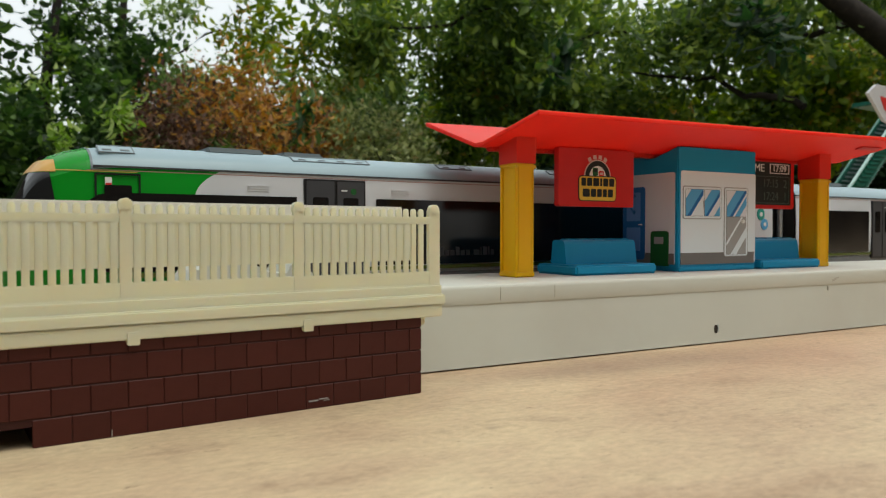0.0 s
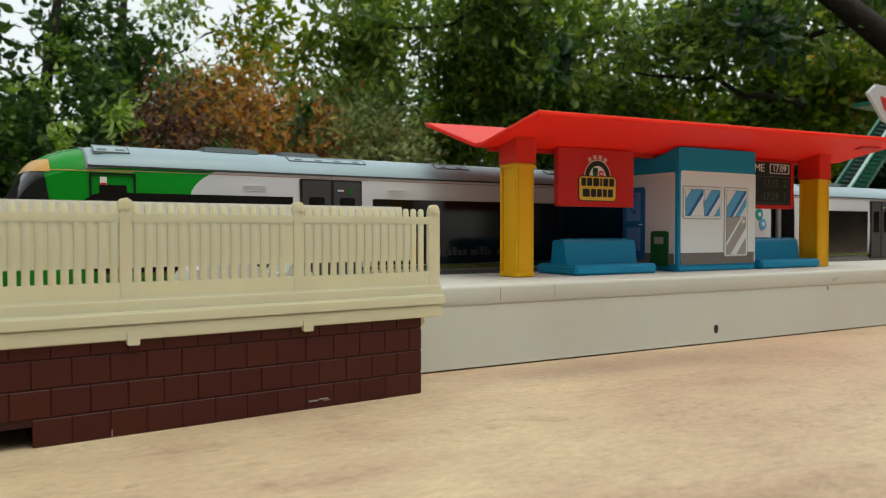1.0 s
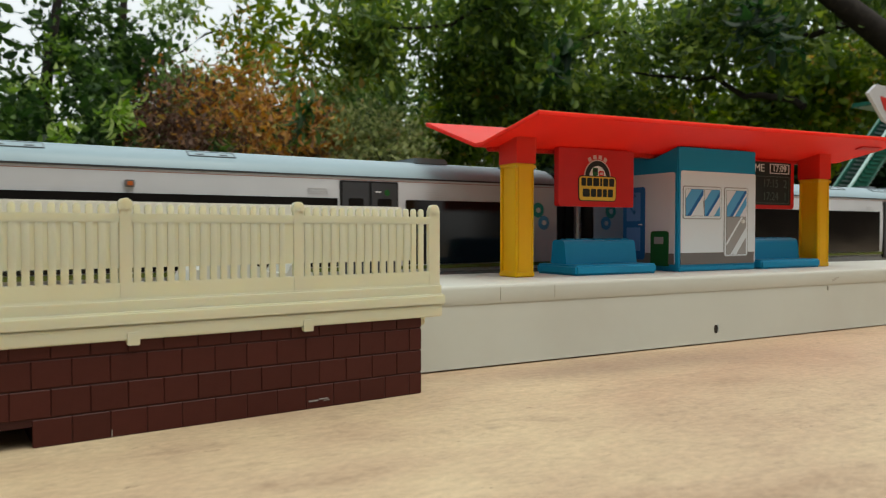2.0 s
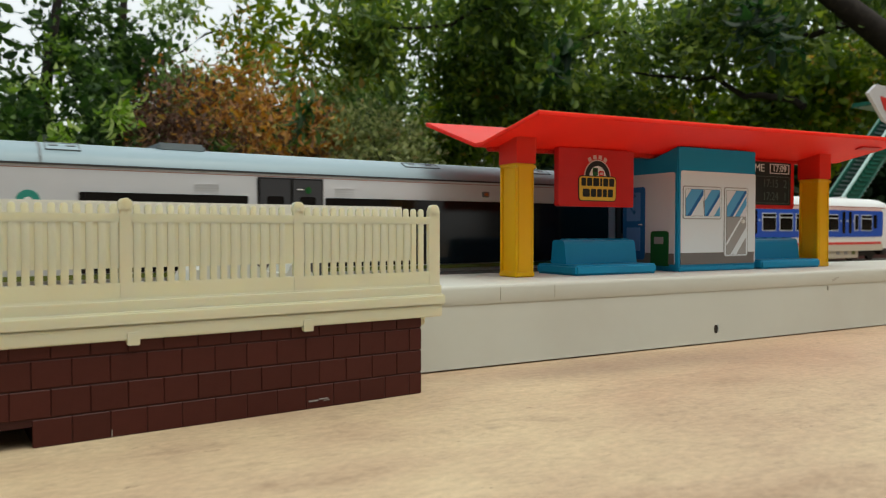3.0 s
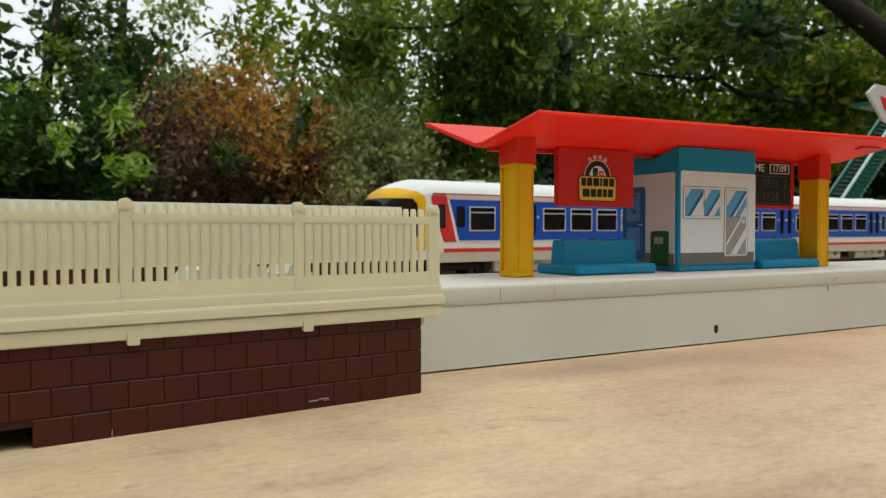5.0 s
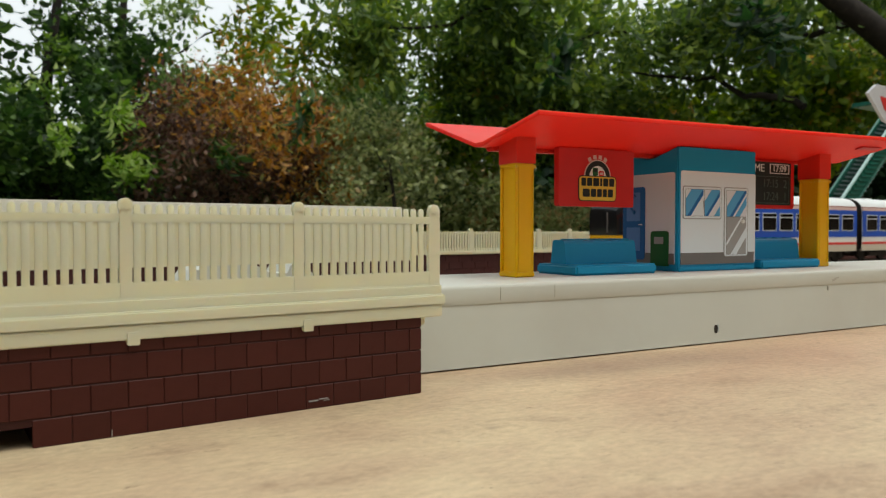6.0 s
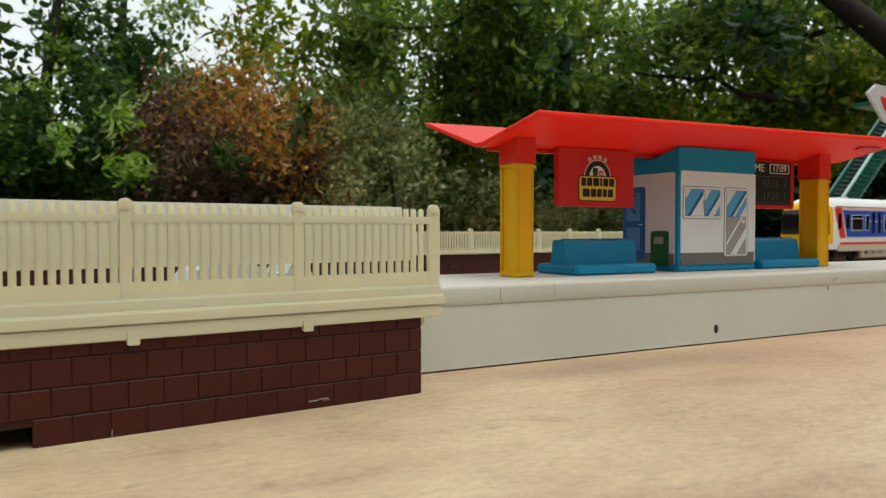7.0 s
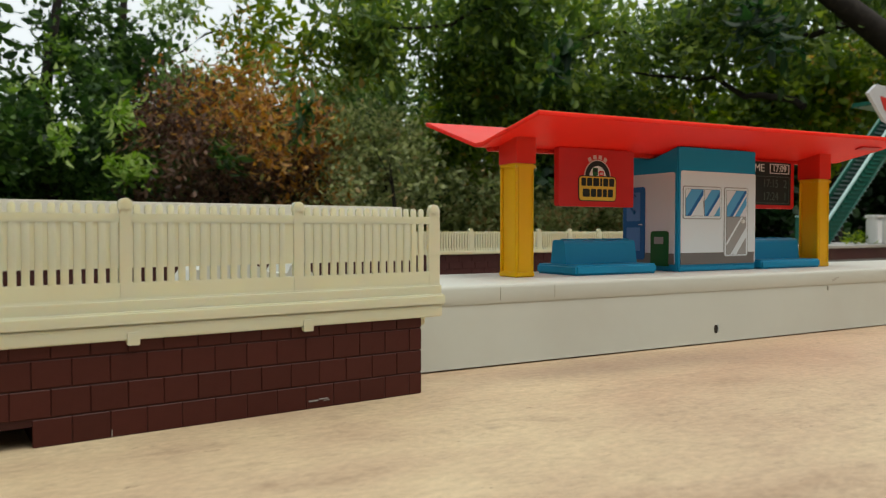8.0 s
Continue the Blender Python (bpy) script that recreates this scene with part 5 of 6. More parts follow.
for y, nm, rail_mat, slat_mat in ((0.500, "side_panel", M["stair_pale"], M["stair_mid"]), (0.521, "side_panel", M["stair_mid"], M["tread"])):
    x0, x1 = RX + 0.035, RX + RUN
    part(nm, prism(bmesh.new(), [(x0, stair_z(x0) - 0.030), (x1, stair_z(x1) - 0.034), (x1, stair_z(x1) - 0.003), (x0 - 0.02, stair_z(x0 - 0.02) - 0.003), (x0 - 0.02, 0.0180)], "y", y + 0.001, y + 0.003), M["stair_green"], bridge, "dark green stair side")
    part("handrail", tube(bmesh.new(), [(RX + 0.012, y + 0.002, stair_z(RX + 0.012)), (x1, y + 0.002, stair_z(x1))], [0.0021, 0.0021], 8), rail_mat, bridge, "pale green handrail" if y < 0.51 else "green handrail")
    part("lower_edge", tube(bmesh.new(), [(x0, y + 0.002, stair_z(x0) - 0.030), (x1, y + 0.002, stair_z(x1) - 0.034)], [0.0020, 0.0020], 6), M["stair_mid"], bridge)
    for k in range(34):
        x = RX + 0.02 + (k + 0.5) / 34 * (RUN - 0.03)
        part("slat", one_box(x + 0.004, x + 0.031, y - 0.0006, y + 0.0012, stair_z(x) - 0.0030, stair_z(x) - 0.0008), slat_mat, bridge, "slat along the stair side")
for k in range(34):
    x = RX + 0.02 + (k + 0.5) / 34 * (RUN - 0.03)
    part("tread", one_box(x + 0.016, x + 0.030, 0.503, 0.521, stair_z(x) - 0.016, stair_z(x) - 0.0145), M["tread"], bridge, "grey-green tread")
part("newel_post", one_box(0.8850, 0.8930, 0.5180, 0.5260, 0.0172, 0.0500, bevel=0.0008), M["stair_green"], bridge, "dark green newel post")
part("newel_cap", one_box(0.8845, 0.8935, 0.5175, 0.5265, 0.0500, 0.0520, bevel=0.0006), M["stair_pale"], bridge, "pale cap of the newel post")
part("landing", one_box(RX + RUN - 0.01, RX + RUN + 0.14, 0.495, 0.58, stair_z(RX + RUN) - 0.012, stair_z(RX + RUN) - 0.006, bevel=0.0006), M["stair_green"], bridge)
for x, z in ((RX + RUN + 0.05, stair_z(RX + RUN) - 0.008), (RX + RUN + 0.12, stair_z(RX + RUN) - 0.008)):
    for y in (0.502, 0.523):
        part("support_post", one_box(x - 0.004, x + 0.004, y - 0.003, y + 0.003, 0.0172, z, bevel=0.0006), M["stair_green"], bridge)

for k, x in enumerate((0.9722, 1.0020)):
    b = thing("white_bollard", I4, (x, 0.475, 0.0172), "small white square post on the grey coping", "post", "white posts on the wall")
    part("shaft", one_box(x - 0.0068, x + 0.0068, 0.468, 0.482, 0.0172, 0.0490, bevel=0.0012), M["white_car"], b)
    part("cap", one_box(x - 0.0084, x + 0.0084, 0.4665, 0.4835, 0.0490, 0.0530, bevel=0.0012), M["white_car"], b)

xsign = thing("crossing_sign", I4, (0.94, 0.44, 0.0), "white angular plastic sign with red patch on a post", "sign")
part("post", tube(bmesh.new(), [(0.945, 0.442, 0.0), (0.945, 0.442, 0.18)], [0.004, 0.004], 10), M["sticker"], xsign)
part("board", prism(bmesh.new(), [(0.8702, 0.1856), (0.8890, 0.1975), (0.955, 0.196), (0.950, 0.150), (0.9062, 0.1580)], "y", 0.4330, 0.4365), M["skirt_pale"], xsign)
part("red_patch", prism(bmesh.new(), [(0.8955, 0.1845), (0.940, 0.182), (0.940, 0.165), (0.9062, 0.1702)], "y", 0.4322, 0.4340), M["nse_red"], xsign)


# ---- planting ----
def leaves_mesh(name, centres, size, seed, az, pitch, slim=0.45):
    """Many small bent leaves, nine corners each, as one mesh."""
    rng = np.random.default_rng(seed)
    n = len(centres)
    roll = rng.normal(0, 0.6, n)
    d = np.stack([np.cos(az) * np.cos(pitch), np.sin(az) * np.cos(pitch), np.sin(pitch)], 1)
    side = np.stack([-np.sin(az), np.cos(az), np.zeros(n)], 1)
    upv = np.cross(d, side) * -1
    side, upv = side * np.cos(roll)[:, None] + upv * np.sin(roll)[:, None], upv * np.cos(roll)[:, None] - side * np.sin(roll)[:, None]
    ln = size * rng.uniform(0.5, 1.5, n)
    shape = [(0.0, 0.0, 0.0), (0.22, slim * 0.75, 0.08), (0.45, slim, 0.09), (0.75, slim * 0.62, 0.0), (1.0, 0.0, -0.18), (0.75, -slim * 0.62, 0.0), (0.45, -slim, 0.09), (0.22, -slim * 0.75, 0.08), (0.45, 0.0, -0.01)]
    v = np.zeros((n, 9, 3))
    for k, (a, b, c) in enumerate(shape):
        v[:, k] = centres + d * (a * ln)[:, None] + side * (b * ln)[:, None] + upv * (c * ln)[:, None]
    quads = np.array([(0, 1, 2, 8), (8, 2, 3, 4), (8, 4, 5, 6), (0, 8, 6, 7)])
    f = (np.arange(n)[:, None, None] * 9 + quads[None]).reshape(-1)
    me = bpy.data.meshes.new(name)
    me.vertices.add(n * 9)
    me.vertices.foreach_set("co", v.reshape(-1))
    me.loops.add(len(f))
    me.loops.foreach_set("vertex_index", f.astype(np.int32))
    me.polygons.add(n * 4)
    me.polygons.foreach_set("loop_start", np.arange(0, n * 16, 4, dtype=np.int32))
    me.update(calc_edges=True)
    me.shade_smooth()
    return me


def place(depth, x, y):
    """A point at a depth along the line of sight, x right and y up of the axis, in metres per metre of depth."""
    f = Vector((math.sin(HEADING), math.cos(HEADING), 0))
    r = Vector((math.cos(HEADING), -math.sin(HEADING), 0))
    return EYE + f * depth + r * (x * depth) + Vector((0, 0, y * depth))


def crown(parent, name, blobs, per, size, mat, seed, droop=0.35, spread=0.16, twigs=26, slim=0.45, label=""):
    """A crown of drooping sprays, leaves in two ranks along each twig, through several rough masses: (centre, half-widths)."""
    rng = np.random.default_rng(seed)
    pts, azs, pitches = [], [], []
    for c, r in blobs:
        k = max(4, int(twigs * r[0] * r[2] * 6))
        clumps = max(2, k // 6)
        u = rng.normal(size=(clumps, 3))
        u /= np.linalg.norm(u, axis=1)[:, None]
        u *= rng.uniform(0.25, 1.0, (clumps, 1)) ** 0.6 * (1 + 0.2 * rng.normal(size=(clumps, 1)))
        mid = np.array(c) + (u[rng.integers(0, clumps, k)] + rng.normal(size=(k, 3)) * 0.30) * np.array(r)
        for m in mid:
            a, p = rng.uniform(0, 2 * np.pi), rng.normal(-droop, 0.45)
            axis = np.array([np.cos(a) * np.cos(p), np.sin(a) * np.cos(p), np.sin(p)])
            t = rng.uniform(-1, 1, per)
            sag = np.zeros((per, 3))
            sag[:, 2] = -0.25 * spread * (t + 1) ** 2
            pts.append(m + axis * (t * spread * 1.5)[:, None] + sag + rng.normal(size=(per, 3)) * spread * 0.34)
            azs.append(a + np.where(rng.random(per) < 0.5, 0.9, -0.9) + rng.normal(0, 0.7, per))
            pitches.append(0.7 * p - 0.15 + rng.normal(0, 0.55, per))
    me = leaves_mesh(name, np.concatenate(pts), size, seed + 1, np.concatenate(azs), np.concatenate(pitches), slim)
    me.materials.append(mat)
    ob = new(name, me)
    ob.parent = parent
    ob.matrix_parent_inverse = parent.matrix_world.inverted()
    return tagged(ob, label, kind="stuff")


def tree(name, foot, label, category, limbs, radius):
    t = new(name)
    t.empty_display_size = 0.2
    t.matrix_world = Matrix.Translation(foot)
    bpy.context.view_layer.update()
    BASE[t] = Vector(foot)
    rng = np.random.default_rng(len(limbs) * 7 + int(abs(foot[0]) * 10))
    for i, pts in enumerate(limbs):
        if i:
            path = [Vector(pts[0])]
            for a, b in zip(pts, pts[1:]):
                reach = (Vector(b) - Vector(a)).length
                path += [Vector(a).lerp(Vector(b), k / 5) + Vector(rng.normal(size=3)) * reach * 0.035 for k in range(1, 6)]
            pts = path
        r = radius if i == 0 else radius * 0.2
        part("trunk" if i == 0 else "limb", tube(bmesh.new(), pts, [r * (1 - 0.75 * j / (len(pts) - 1)) for j in range(len(pts))], 12), M["bark"], t, smooth=True)
    return tagged(t, label, category)


def at_ground(p):
    return Vector((p[0], p[1], -0.75))


def px(x, y, depth):
    """A planting point by its bearing and height as seen from the table, at a depth in metres."""
    return place(depth, (x - 784) / 1358.0, (408 - y) / 1358.0)


def blobs_of(rows):
    return [(px(x, y, d), (w * d / 1358.0, dd, h * d / 1358.0)) for x, y, d, w, h, dd in rows]


tuft_at = Vector((0.955, 0.486, 0.0172))
tuft = thing("moss_tuft", I4, tuft_at, "small yellow-green tuft of moss on the coping", "plant")
rng = np.random.default_rng(5)
m_tuft = leaves_mesh("tuft_leaves", np.array(tuft_at) + rng.normal(size=(160, 3)) * np.array((0.012, 0.006, 0.0035)) + np.array((0, 0, 0.005)), 0.006, 6, rng.uniform(0, 6.28, 160), rng.uniform(-0.2, 1.2, 160), 0.2)
m_tuft.transform(Matrix.Translation(-tuft_at))
m_tuft.materials.append(M["leaf_lime"])
tuft_leaves = new("tuft_leaves", m_tuft)
tuft_leaves.parent = tuft

# leafy green tree on one side
foot = at_ground(px(60, 408, 4.2))
lt = tree("green_tree", foot, "broad-leaved green garden tree in leaf", "tree", [[foot, foot + Vector((0.1, 0, 0.9)), px(80, 180, 4.3), px(120, -80, 4.4)], [px(70, 300, 4.25), px(180, 200, 4.1)], [px(80, 200, 4.3), px(-80, 60, 4.3)]], 0.07)
crown(lt, "crown", blobs_of([(40, 225, 3.9, 120, 55, 0.45), (185, 235, 4.1, 50, 40, 0.2), (170, 310, 4.1, 70, 28, 0.15), (-60, 220, 4.0, 120, 70, 0.5), (130, 150, 4.4, 80, 38, 0.4), (20, 330, 4.2, 200, 60, 0.3), (200, 110, 4.8, 50, 40, 0.3)]), 60, 0.050, M["leaf_left"], 11, droop=0.45, spread=0.11, twigs=76, slim=0.30, label="dense mid-green leaves")
# same tree's leaves in a brighter green: light on the sprays is in the colour
crown(lt, "spray", blobs_of([(205, 198, 3.6, 34, 8, 0.06), (120, 240, 3.6, 34, 10, 0.06), (205, 278, 3.6, 34, 4, 0.05), (240, 303, 3.6, 34, 4, 0.05), (150, 95, 4.2, 36, 14, 0.1), (60, 150, 3.9, 44, 12, 0.1)]), 20, 0.046, M["leaf_spray"], 13, droop=0.3, spread=0.06, twigs=80, slim=0.20, label="leaf sprays coloured brighter as if catching the light")
crown(lt, "upper_crown", blobs_of([(110, 60, 5.2, 36, 44, 0.3), (165, 45, 5.2, 50, 40, 0.4), (235, 60, 5.2, 40, 34, 0.3), (110, 4, 5.2, 130, 9, 0.4), (30, 150, 5.0, 40, 14, 0.2), (92, 70, 4.2, 18, 50, 0.1)]), 32, 0.058, M["leaf_left"], 17, droop=0.5, spread=0.12, twigs=64, slim=0.28, label="loose leaves against the sky")
# leaf masses out of view, added to keep sky light off the lower leaves
crown(lt, "high_crown", blobs_of([(60, -330, 4.4, 300, 130, 0.9), (-220, 60, 4.6, 120, 160, 0.5)]), 40, 0.10, M["leaf_left"], 15, spread=0.2, twigs=34, slim=0.3, label="unseen leaves added outside the view to shade the tree")

# rusty maple in the middle
foot = at_ground(px(400, 408, 4.3))
rm = tree("maple_shrub", foot, "rust-brown garden maple with some green leaves", "shrub", [[foot, px(400, 380, 4.3), px(390, 250, 4.3), px(380, 140, 4.3)], [px(400, 330, 4.3), px(500, 210, 4.2)], [px(400, 330, 4.3), px(300, 200, 4.3)]], 0.04)
crown(rm, "crown", blobs_of([(300, 165, 4.2, 60, 18, 0.3), (400, 135, 4.1, 95, 20, 0.3), (470, 160, 4.0, 80, 26, 0.3), (430, 205, 3.9, 110, 20, 0.3), (520, 215, 3.9, 70, 26, 0.3), (575, 185, 4.0, 36, 20, 0.2), (560, 260, 4.0, 60, 20, 0.25), (595, 330, 4.1, 45, 30, 0.25), (450, 250, 3.8, 70, 10, 0.15)]), 46, 0.040, M["leaf_rust"], 21, droop=0.15, spread=0.15, twigs=90, slim=0.19, label="rust and orange leaves")
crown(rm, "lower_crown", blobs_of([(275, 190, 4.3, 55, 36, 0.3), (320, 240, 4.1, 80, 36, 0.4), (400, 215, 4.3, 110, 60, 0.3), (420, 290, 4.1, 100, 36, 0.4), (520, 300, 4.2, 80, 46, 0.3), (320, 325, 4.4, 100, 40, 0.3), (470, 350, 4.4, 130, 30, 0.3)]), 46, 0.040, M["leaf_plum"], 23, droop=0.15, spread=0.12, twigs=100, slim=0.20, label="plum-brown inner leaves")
crown(rm, "green_spray", blobs_of([(400, 268, 3.7, 16, 4, 0.03), (540, 205, 3.6, 12, 12, 0.04)]), 14, 0.060, M["leaf_left"], 27, droop=0.6, spread=0.06, twigs=300, slim=0.18, label="green sprays among the rust leaves")

# great dark tree whose boughs hang over the right of the view
foot = at_ground(px(1760, 408, 3.6))
bt = tree("great_tree", foot, "large dark-leaved tree with low hanging boughs", "tree", [[foot, px(1760, 300, 3.6), px(1640, 130, 3.5), px(1530, 45, 3.4), px(1380, -70, 3.3), px(1150, -160, 3.3)], [px(1560, 70, 3.45), px(1350, 60, 4.2), px(1000, 70, 4.8)], [px(1380, -70, 3.3), px(900, 20, 4.0), px(620, 60, 4.4)], [px(1420, 190, 3.9), px(1250, 150, 4.2), px(1100, 130, 4.4)]], 0.10)
crown(bt, "crown", blobs_of([(690, 60, 4.2, 90, 70, 0.5), (850, 100, 4.4, 120, 80, 0.5), (860, 10, 4.3, 130, 45, 0.4), (1020, 130, 4.6, 90, 30, 0.4), (1000, 30, 4.7, 90, 30, 0.4), (910, 70, 4.8, 80, 60, 0.4), (1270, 80, 4.3, 80, 80, 0.5), (1340, 50, 4.0, 100, 70, 0.5), (850, 175, 4.9, 60, 34, 0.4), (930, 195, 5.0, 120, 40, 0.4), (1120, 175, 5.0, 130, 40, 0.4), (1290, 170, 5.2, 80, 40, 0.3), (940, -60, 4.2, 130, 40, 0.6), (1400, -60, 4.0, 260, 40, 0.5), (1450, 20, 4.2, 100, 50, 0.5), (1560, 40, 4.6, 80, 60, 0.4), (1120, 80, 5.0, 60, 50, 0.3)]), 50, 0.054, M["leaf_oak"], 31, droop=0.45, spread=0.13, twigs=84, slim=0.23, label="dark green hanging leaves")
crown(bt, "inner_crown", blobs_of([(650 + 105 * k, 60 + 45 * (k % 3), 5.6, 75, 50, 0.4) for k in range(10) if k not in (1, 5)] + [(860 + 140 * k, 175, 5.8, 80, 30, 0.4) for k in range(6)] + [(640, 10, 5.4, 60, 40, 0.3), (880, 20, 5.4, 90, 40, 0.3), (1330, 10, 5.4, 90, 40, 0.3)]), 46, 0.075, M["leaf_oak"], 37, droop=0.45, spread=0.16, twigs=26, slim=0.28, label="shaded inner leaves")
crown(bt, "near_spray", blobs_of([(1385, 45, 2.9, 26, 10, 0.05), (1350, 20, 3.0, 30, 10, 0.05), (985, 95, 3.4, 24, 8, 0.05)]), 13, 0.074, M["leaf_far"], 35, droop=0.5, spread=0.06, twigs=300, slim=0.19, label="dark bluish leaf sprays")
crown(bt, "outer_bough", blobs_of([(570, 40, 4.6, 80, 40, 0.4), (500, 75, 4.6, 60, 20, 0.3), (600, 110, 4.5, 70, 25, 0.3), (470, 30, 4.6, 50, 28, 0.3), (445, 88, 4.7, 44, 14, 0.2), (440, 50, 4.8, 24, 26, 0.2), (450, 3, 4.6, 120, 8, 0.3)]), 36, 0.060, M["leaf_lime"], 33, droop=0.6, spread=0.12, twigs=50, slim=0.22, label="olive leaves at the bough ends")
foot = at_ground(px(1480, 408, 5.6))
lm = tree("lime_tree", foot, "yellow-green backlit young tree", "tree", [[foot, px(1480, 300, 5.6), px(1470, 120, 5.6), px(1500, 0, 5.6)], [px(1480, 250, 5.6), px(1400, 170, 5.5)]], 0.05)
crown(lm, "crown", blobs_of([(1500, 150, 5.0, 90, 50, 0.4), (1420, 190, 5.0, 90, 36, 0.4), (1530, 90, 5.2, 60, 50, 0.4), (1330, 200, 5.2, 70, 26, 0.3), (1220, 205, 5.5, 80, 25, 0.3), (1540, 225, 5.2, 60, 36, 0.3), (960, 205, 5.0, 110, 25, 0.3), (1090, 190, 5.0, 110, 30, 0.3), (830, 235, 5.2, 90, 25, 0.3), (1400, 140, 4.9, 70, 36, 0.3)]), 46, 0.062, M["leaf_lime"], 41, droop=0.35, spread=0.12, twigs=62, slim=0.28, label="yellow-green leaves with a few orange ones")
foot = at_ground(px(210, 408, 6.6))
hb = tree("tall_tree", foot, "tall thin-leaved tree against the pale sky", "tree", [[foot, px(215, 250, 6.6), px(220, 60, 6.6), px(230, -100, 6.6)], [px(220, 120, 6.6), px(120, 20, 6.5)], [px(220, 120, 6.6), px(400, 70, 6.5), px(520, 90, 6.4)]], 0.07)
crown(hb, "crown", blobs_of([(190, 60, 6.5, 50, 40, 0.4), (450, 60, 6.2, 40, 40, 0.3), (420, 195, 6.5, 170, 50, 0.4), (490, 115, 6.4, 60, 22, 0.3), (560, 150, 6.3, 80, 60, 0.5), (330, 130, 6.0, 90, 40, 0.4), (640, 170, 6.2, 90, 60, 0.5), (250, -10, 6.5, 100, 25, 0.4), (700, 240, 6.3, 80, 30, 0.4)]), 44, 0.062, M["leaf_pale"], 51, spread=0.15, twigs=34, slim=0.24, label="loose green leaves")

# hedge and shrubs
foot = at_ground(px(800, 408, 4.9))
hg = tree("hedge", foot, "clipped olive-green garden hedge", "hedge", [[foot, px(800, 390, 4.9), px(800, 375, 4.9)]], 0.03)
crown(hg, "foliage", blobs_of([(700 + 90 * k, 388 + (k % 2) * 6, 4.8, 62, 42, 0.25) for k in range(4)] + [(1060, 392, 4.9, 50, 30, 0.2)]), 40, 0.030, M["leaf_hedge"], 61, spread=0.07, twigs=260, slim=0.42, label="small olive leaves")
foot = at_ground(px(680, 408, 5.3))
sh = tree("garden_shrub", foot, "loose olive shrub with brownish leaves", "shrub", [[foot, px(680, 350, 5.3), px(690, 270, 5.3)]], 0.03)
crown(sh, "foliage", blobs_of([(650, 300, 5.2, 70, 50, 0.3), (740, 300, 5.3, 80, 40, 0.3), (840, 305, 5.4, 80, 35, 0.3), (640, 370, 5.1, 90, 50, 0.25), (690, 245, 5.2, 55, 35, 0.25), (610, 250, 5.3, 40, 35, 0.25)]), 44, 0.034, M["leaf_hedge"], 71, spread=0.09, twigs=130, slim=0.36, label="olive leaves")
foot = at_ground(px(700, 408, 3.8))
ol = tree("olive_shrub", foot, "pale olive shrub with loose sunlit leaf tips", "shrub", [[foot, px(700, 380, 3.8), px(690, 290, 3.8)], [px(700, 360, 3.8), px(650, 230, 3.7)]], 0.02)
crown(ol, "foliage", blobs_of([(640, 205, 3.9, 44, 26, 0.15), (705, 225, 3.9, 44, 22, 0.15), (700, 285, 3.8, 60, 26, 0.15), (640, 320, 3.8, 36, 30, 0.15), (780, 305, 3.9, 60, 24, 0.15), (590, 155, 4.0, 36, 18, 0.15), (860, 320, 4.0, 50, 20, 0.15)]), 30, 0.032, M["leaf_hedge"], 73, spread=0.09, twigs=130, slim=0.26, label="pale olive leaf tips")
# far belt: near-black leaf colour stands in for the shaded depth behind the gaps
foot = at_ground(px(784, 408, 8.5))
wd = tree("far_trees", foot, "far belt of garden trees, leaves coloured dark for shade", "trees", [[at_ground(px(x, 408, 8.5 + 0.2 * (x % 3))), px(x + 30, 200, 8.6), px(x, 0, 8.6)] for x in (-150, 420, 780, 1130, 1490)], 0.10)
crown(wd, "foliage", blobs_of([(-300 + 150 * k, 300 + 20 * (k % 3), 8.3, 120, 120, 0.6) for k in range(16)] + [(640 + 170 * k, 215 + 20 * (k % 2), 8.6, 90, 36, 0.6) for k in range(7)] + [(330, 205, 8.4, 110, 50, 0.5), (500, 205, 8.4, 110, 50, 0.5)]), 50, 0.09, M["leaf_far"], 81, spread=0.22, twigs=26, label="massed leaves with their shade put in the colour")


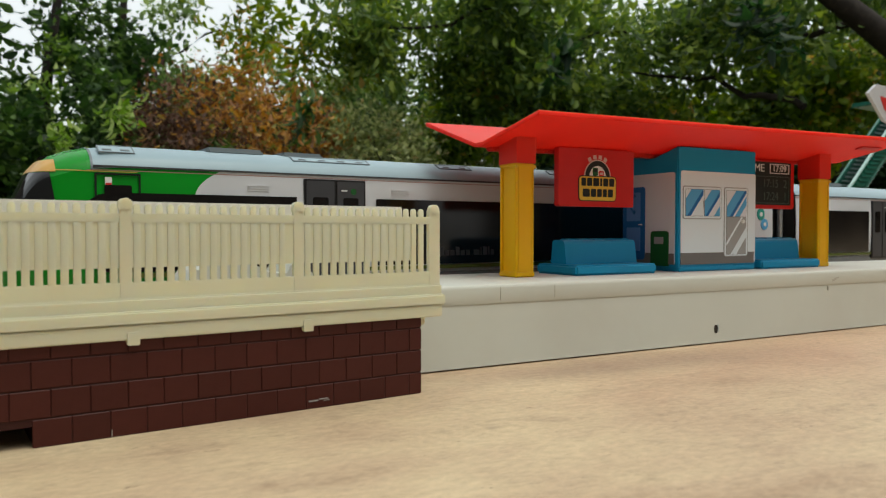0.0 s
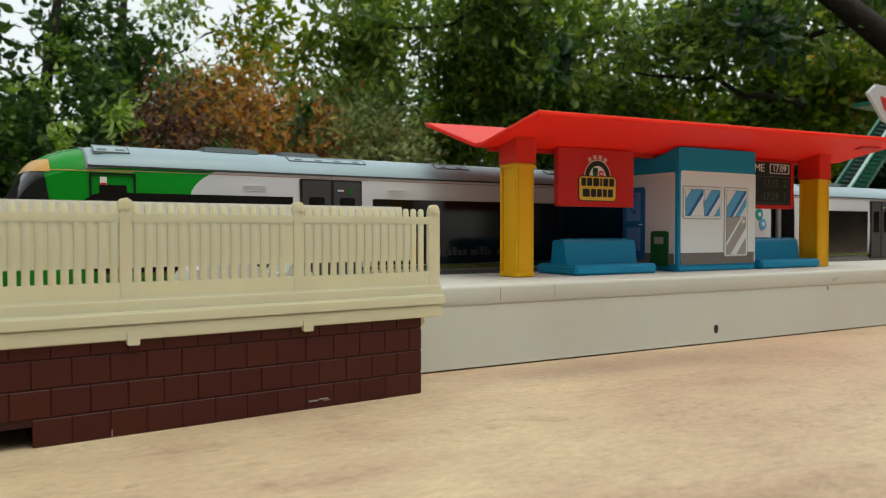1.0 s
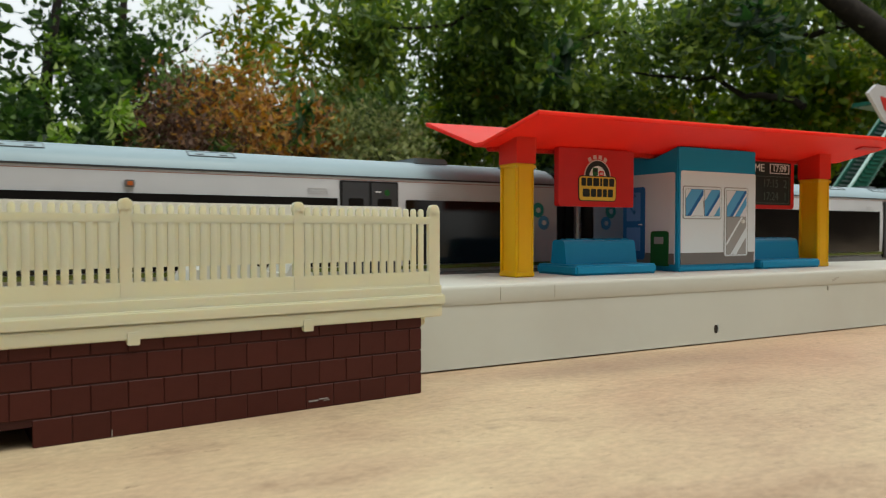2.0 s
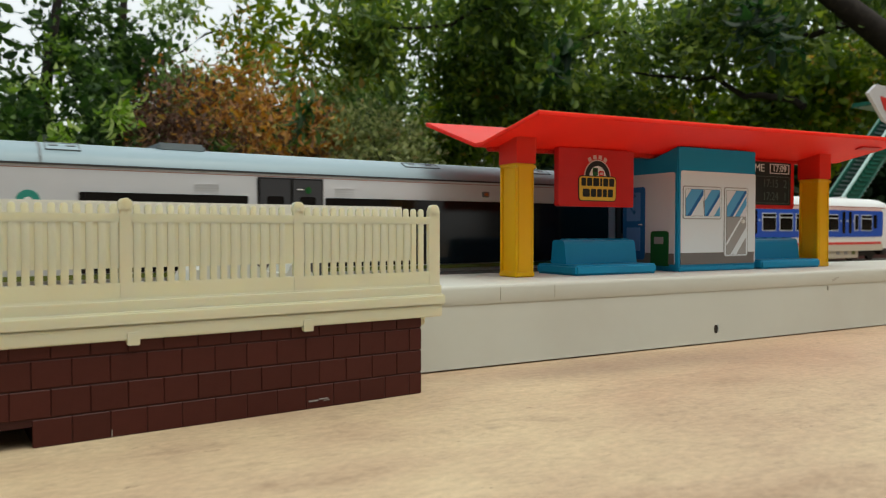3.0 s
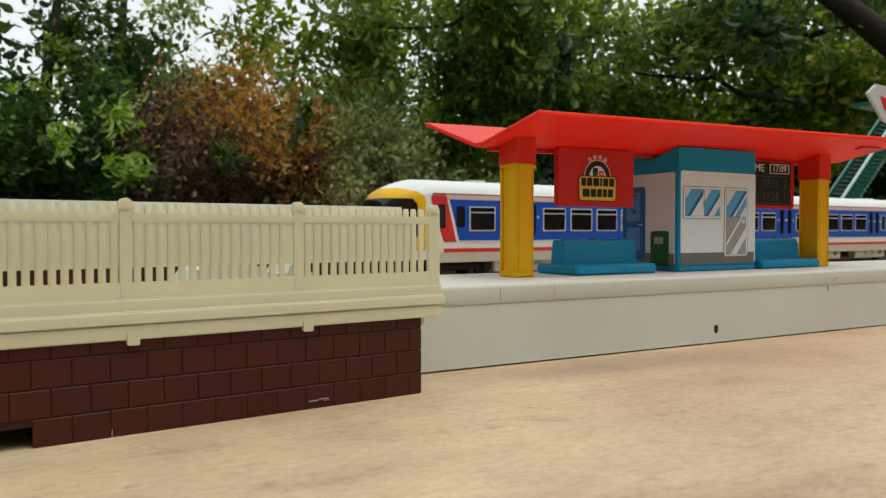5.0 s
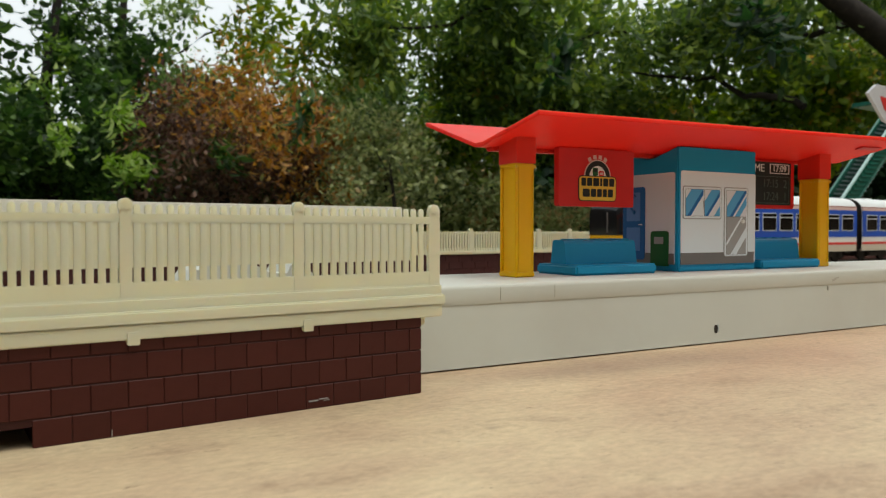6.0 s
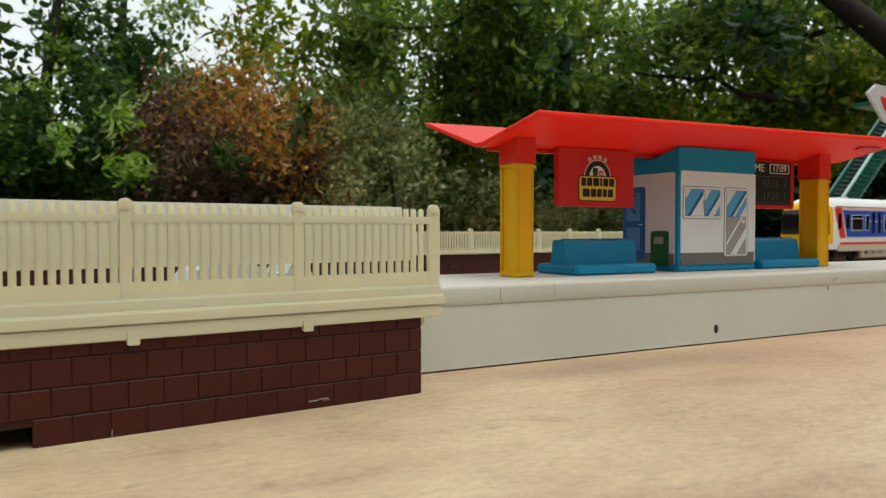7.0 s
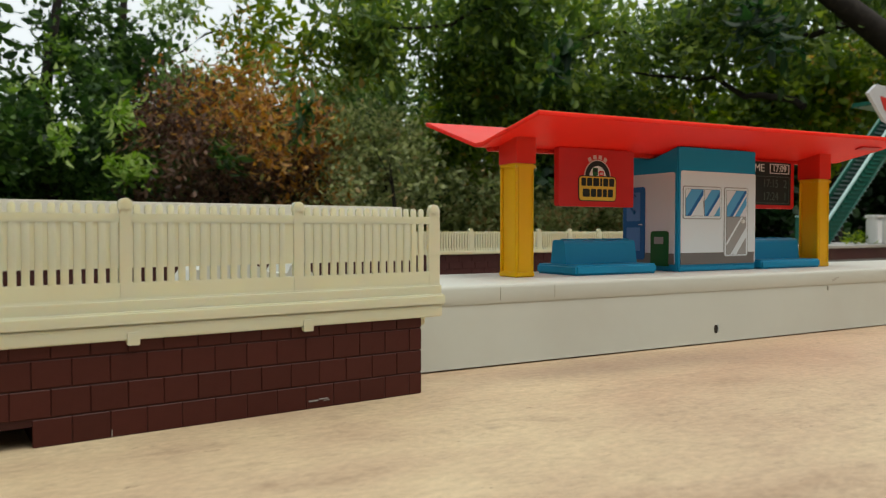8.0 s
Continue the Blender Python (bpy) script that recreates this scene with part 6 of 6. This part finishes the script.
# ---- what moves ----
GREEN_RUN = [(0.0, 0.0), (0.8, 0.0), (0.95, -0.0006), (1.0, -0.0012), (1.1, -0.0045), (1.2, -0.0120), (1.3, -0.0222), (1.4, -0.0345), (1.5, -0.0470), (1.6, -0.0625), (1.7, -0.0780), (2.0, -0.1290), (2.4, -0.2040), (2.8, -0.2840), (3.0, -0.3240), (3.2, -0.3652), (3.5, -0.4231), (3.8, -0.4900), (4.0, -0.5310), (4.3, -0.5930), (5.0, -0.740), (6.0, -0.948), (7.0, -1.155), (8.0, -1.36)]
BLUE_RUN = [(0.0, 0.0), (4.2, 0.0), (4.4, 0.0015), (4.5, 0.0050), (4.6, 0.0092), (4.7, 0.0151), (5.0, 0.0440), (5.4, 0.1030), (5.8, 0.1744), (6.2, 0.2630), (6.5, 0.3327), (7.0, 0.4404), (7.5, 0.5345), (8.0, 0.628)]


def motions():
    mid_g = Matrix.Translation((L_GREEN / 2, HALF, 0))
    mid_b = Matrix.Translation((L_BLUE / 2, HALF, 0))
    turn_g = Matrix.Translation((0, 2 * HALF, 0)) @ pose(0, 0, 0, 0, 0, 180)
    walk(coach_green_a, [(t, GREEN_LINE @ Matrix.Translation((GREEN_A0 + s, 0, 0)) @ mid_g) for t, s in GREEN_RUN])
    walk(coach_green_b, [(t, GREEN_LINE @ Matrix.Translation((GREEN_B0 + s, 0, 0)) @ turn_g @ mid_g) for t, s in GREEN_RUN])
    walk(coach_blue_a, [(t, BLUE_LINE @ Matrix.Translation((BLUE_A0 + s, 0, 0)) @ mid_b) for t, s in BLUE_RUN])
    walk(coach_blue_b, [(t, BLUE_LINE @ Matrix.Translation((BLUE_B0 + s, 0, 0)) @ turn_g @ mid_b) for t, s in BLUE_RUN])


# ---- bricks of the near viaduct ----
brick_me = {}


def brick(x0, x1, z0, z1):
    w, h = round(x1 - x0, 5), round(z1 - z0, 5)
    if (w, h) not in brick_me:
        o = part("brick", one_box(0, w, 0, 0.0008, 0, h, bevel=0.00009, seg=1), M["brick"], viaduct)
        o.data.transform(Matrix.Translation(BASE[viaduct]))
        brick_me[(w, h)] = o.data
    else:
        o = new("brick", brick_me[(w, h)])
        o.parent = viaduct
    o.location = Vector((x0, FACE - 0.0002 + random.uniform(-0.00003, 0.00003), z0)) - BASE[viaduct]


PITCH, GAP = 0.00577, 0.00012
for row, (z0, z1) in enumerate(((0.0001, 0.0044), (0.00466, 0.0090), (0.00926, 0.0136), (0.01386, 0.0160))):
    right = 0.0870
    x = 0.0840 if row % 2 == 0 else 0.0868 - 0.0058
    brick(x + GAP / 2, right, z0, z1)
    while x > -0.16:
        x0 = x - PITCH
        if row == 0 and x0 < 0.0149:
            if x > 0.0155:
                brick(0.0149, x - GAP / 2, z0, z1)
            break
        brick(x0 + GAP / 2, x - GAP / 2, z0, z1)
        x = x0

motions()
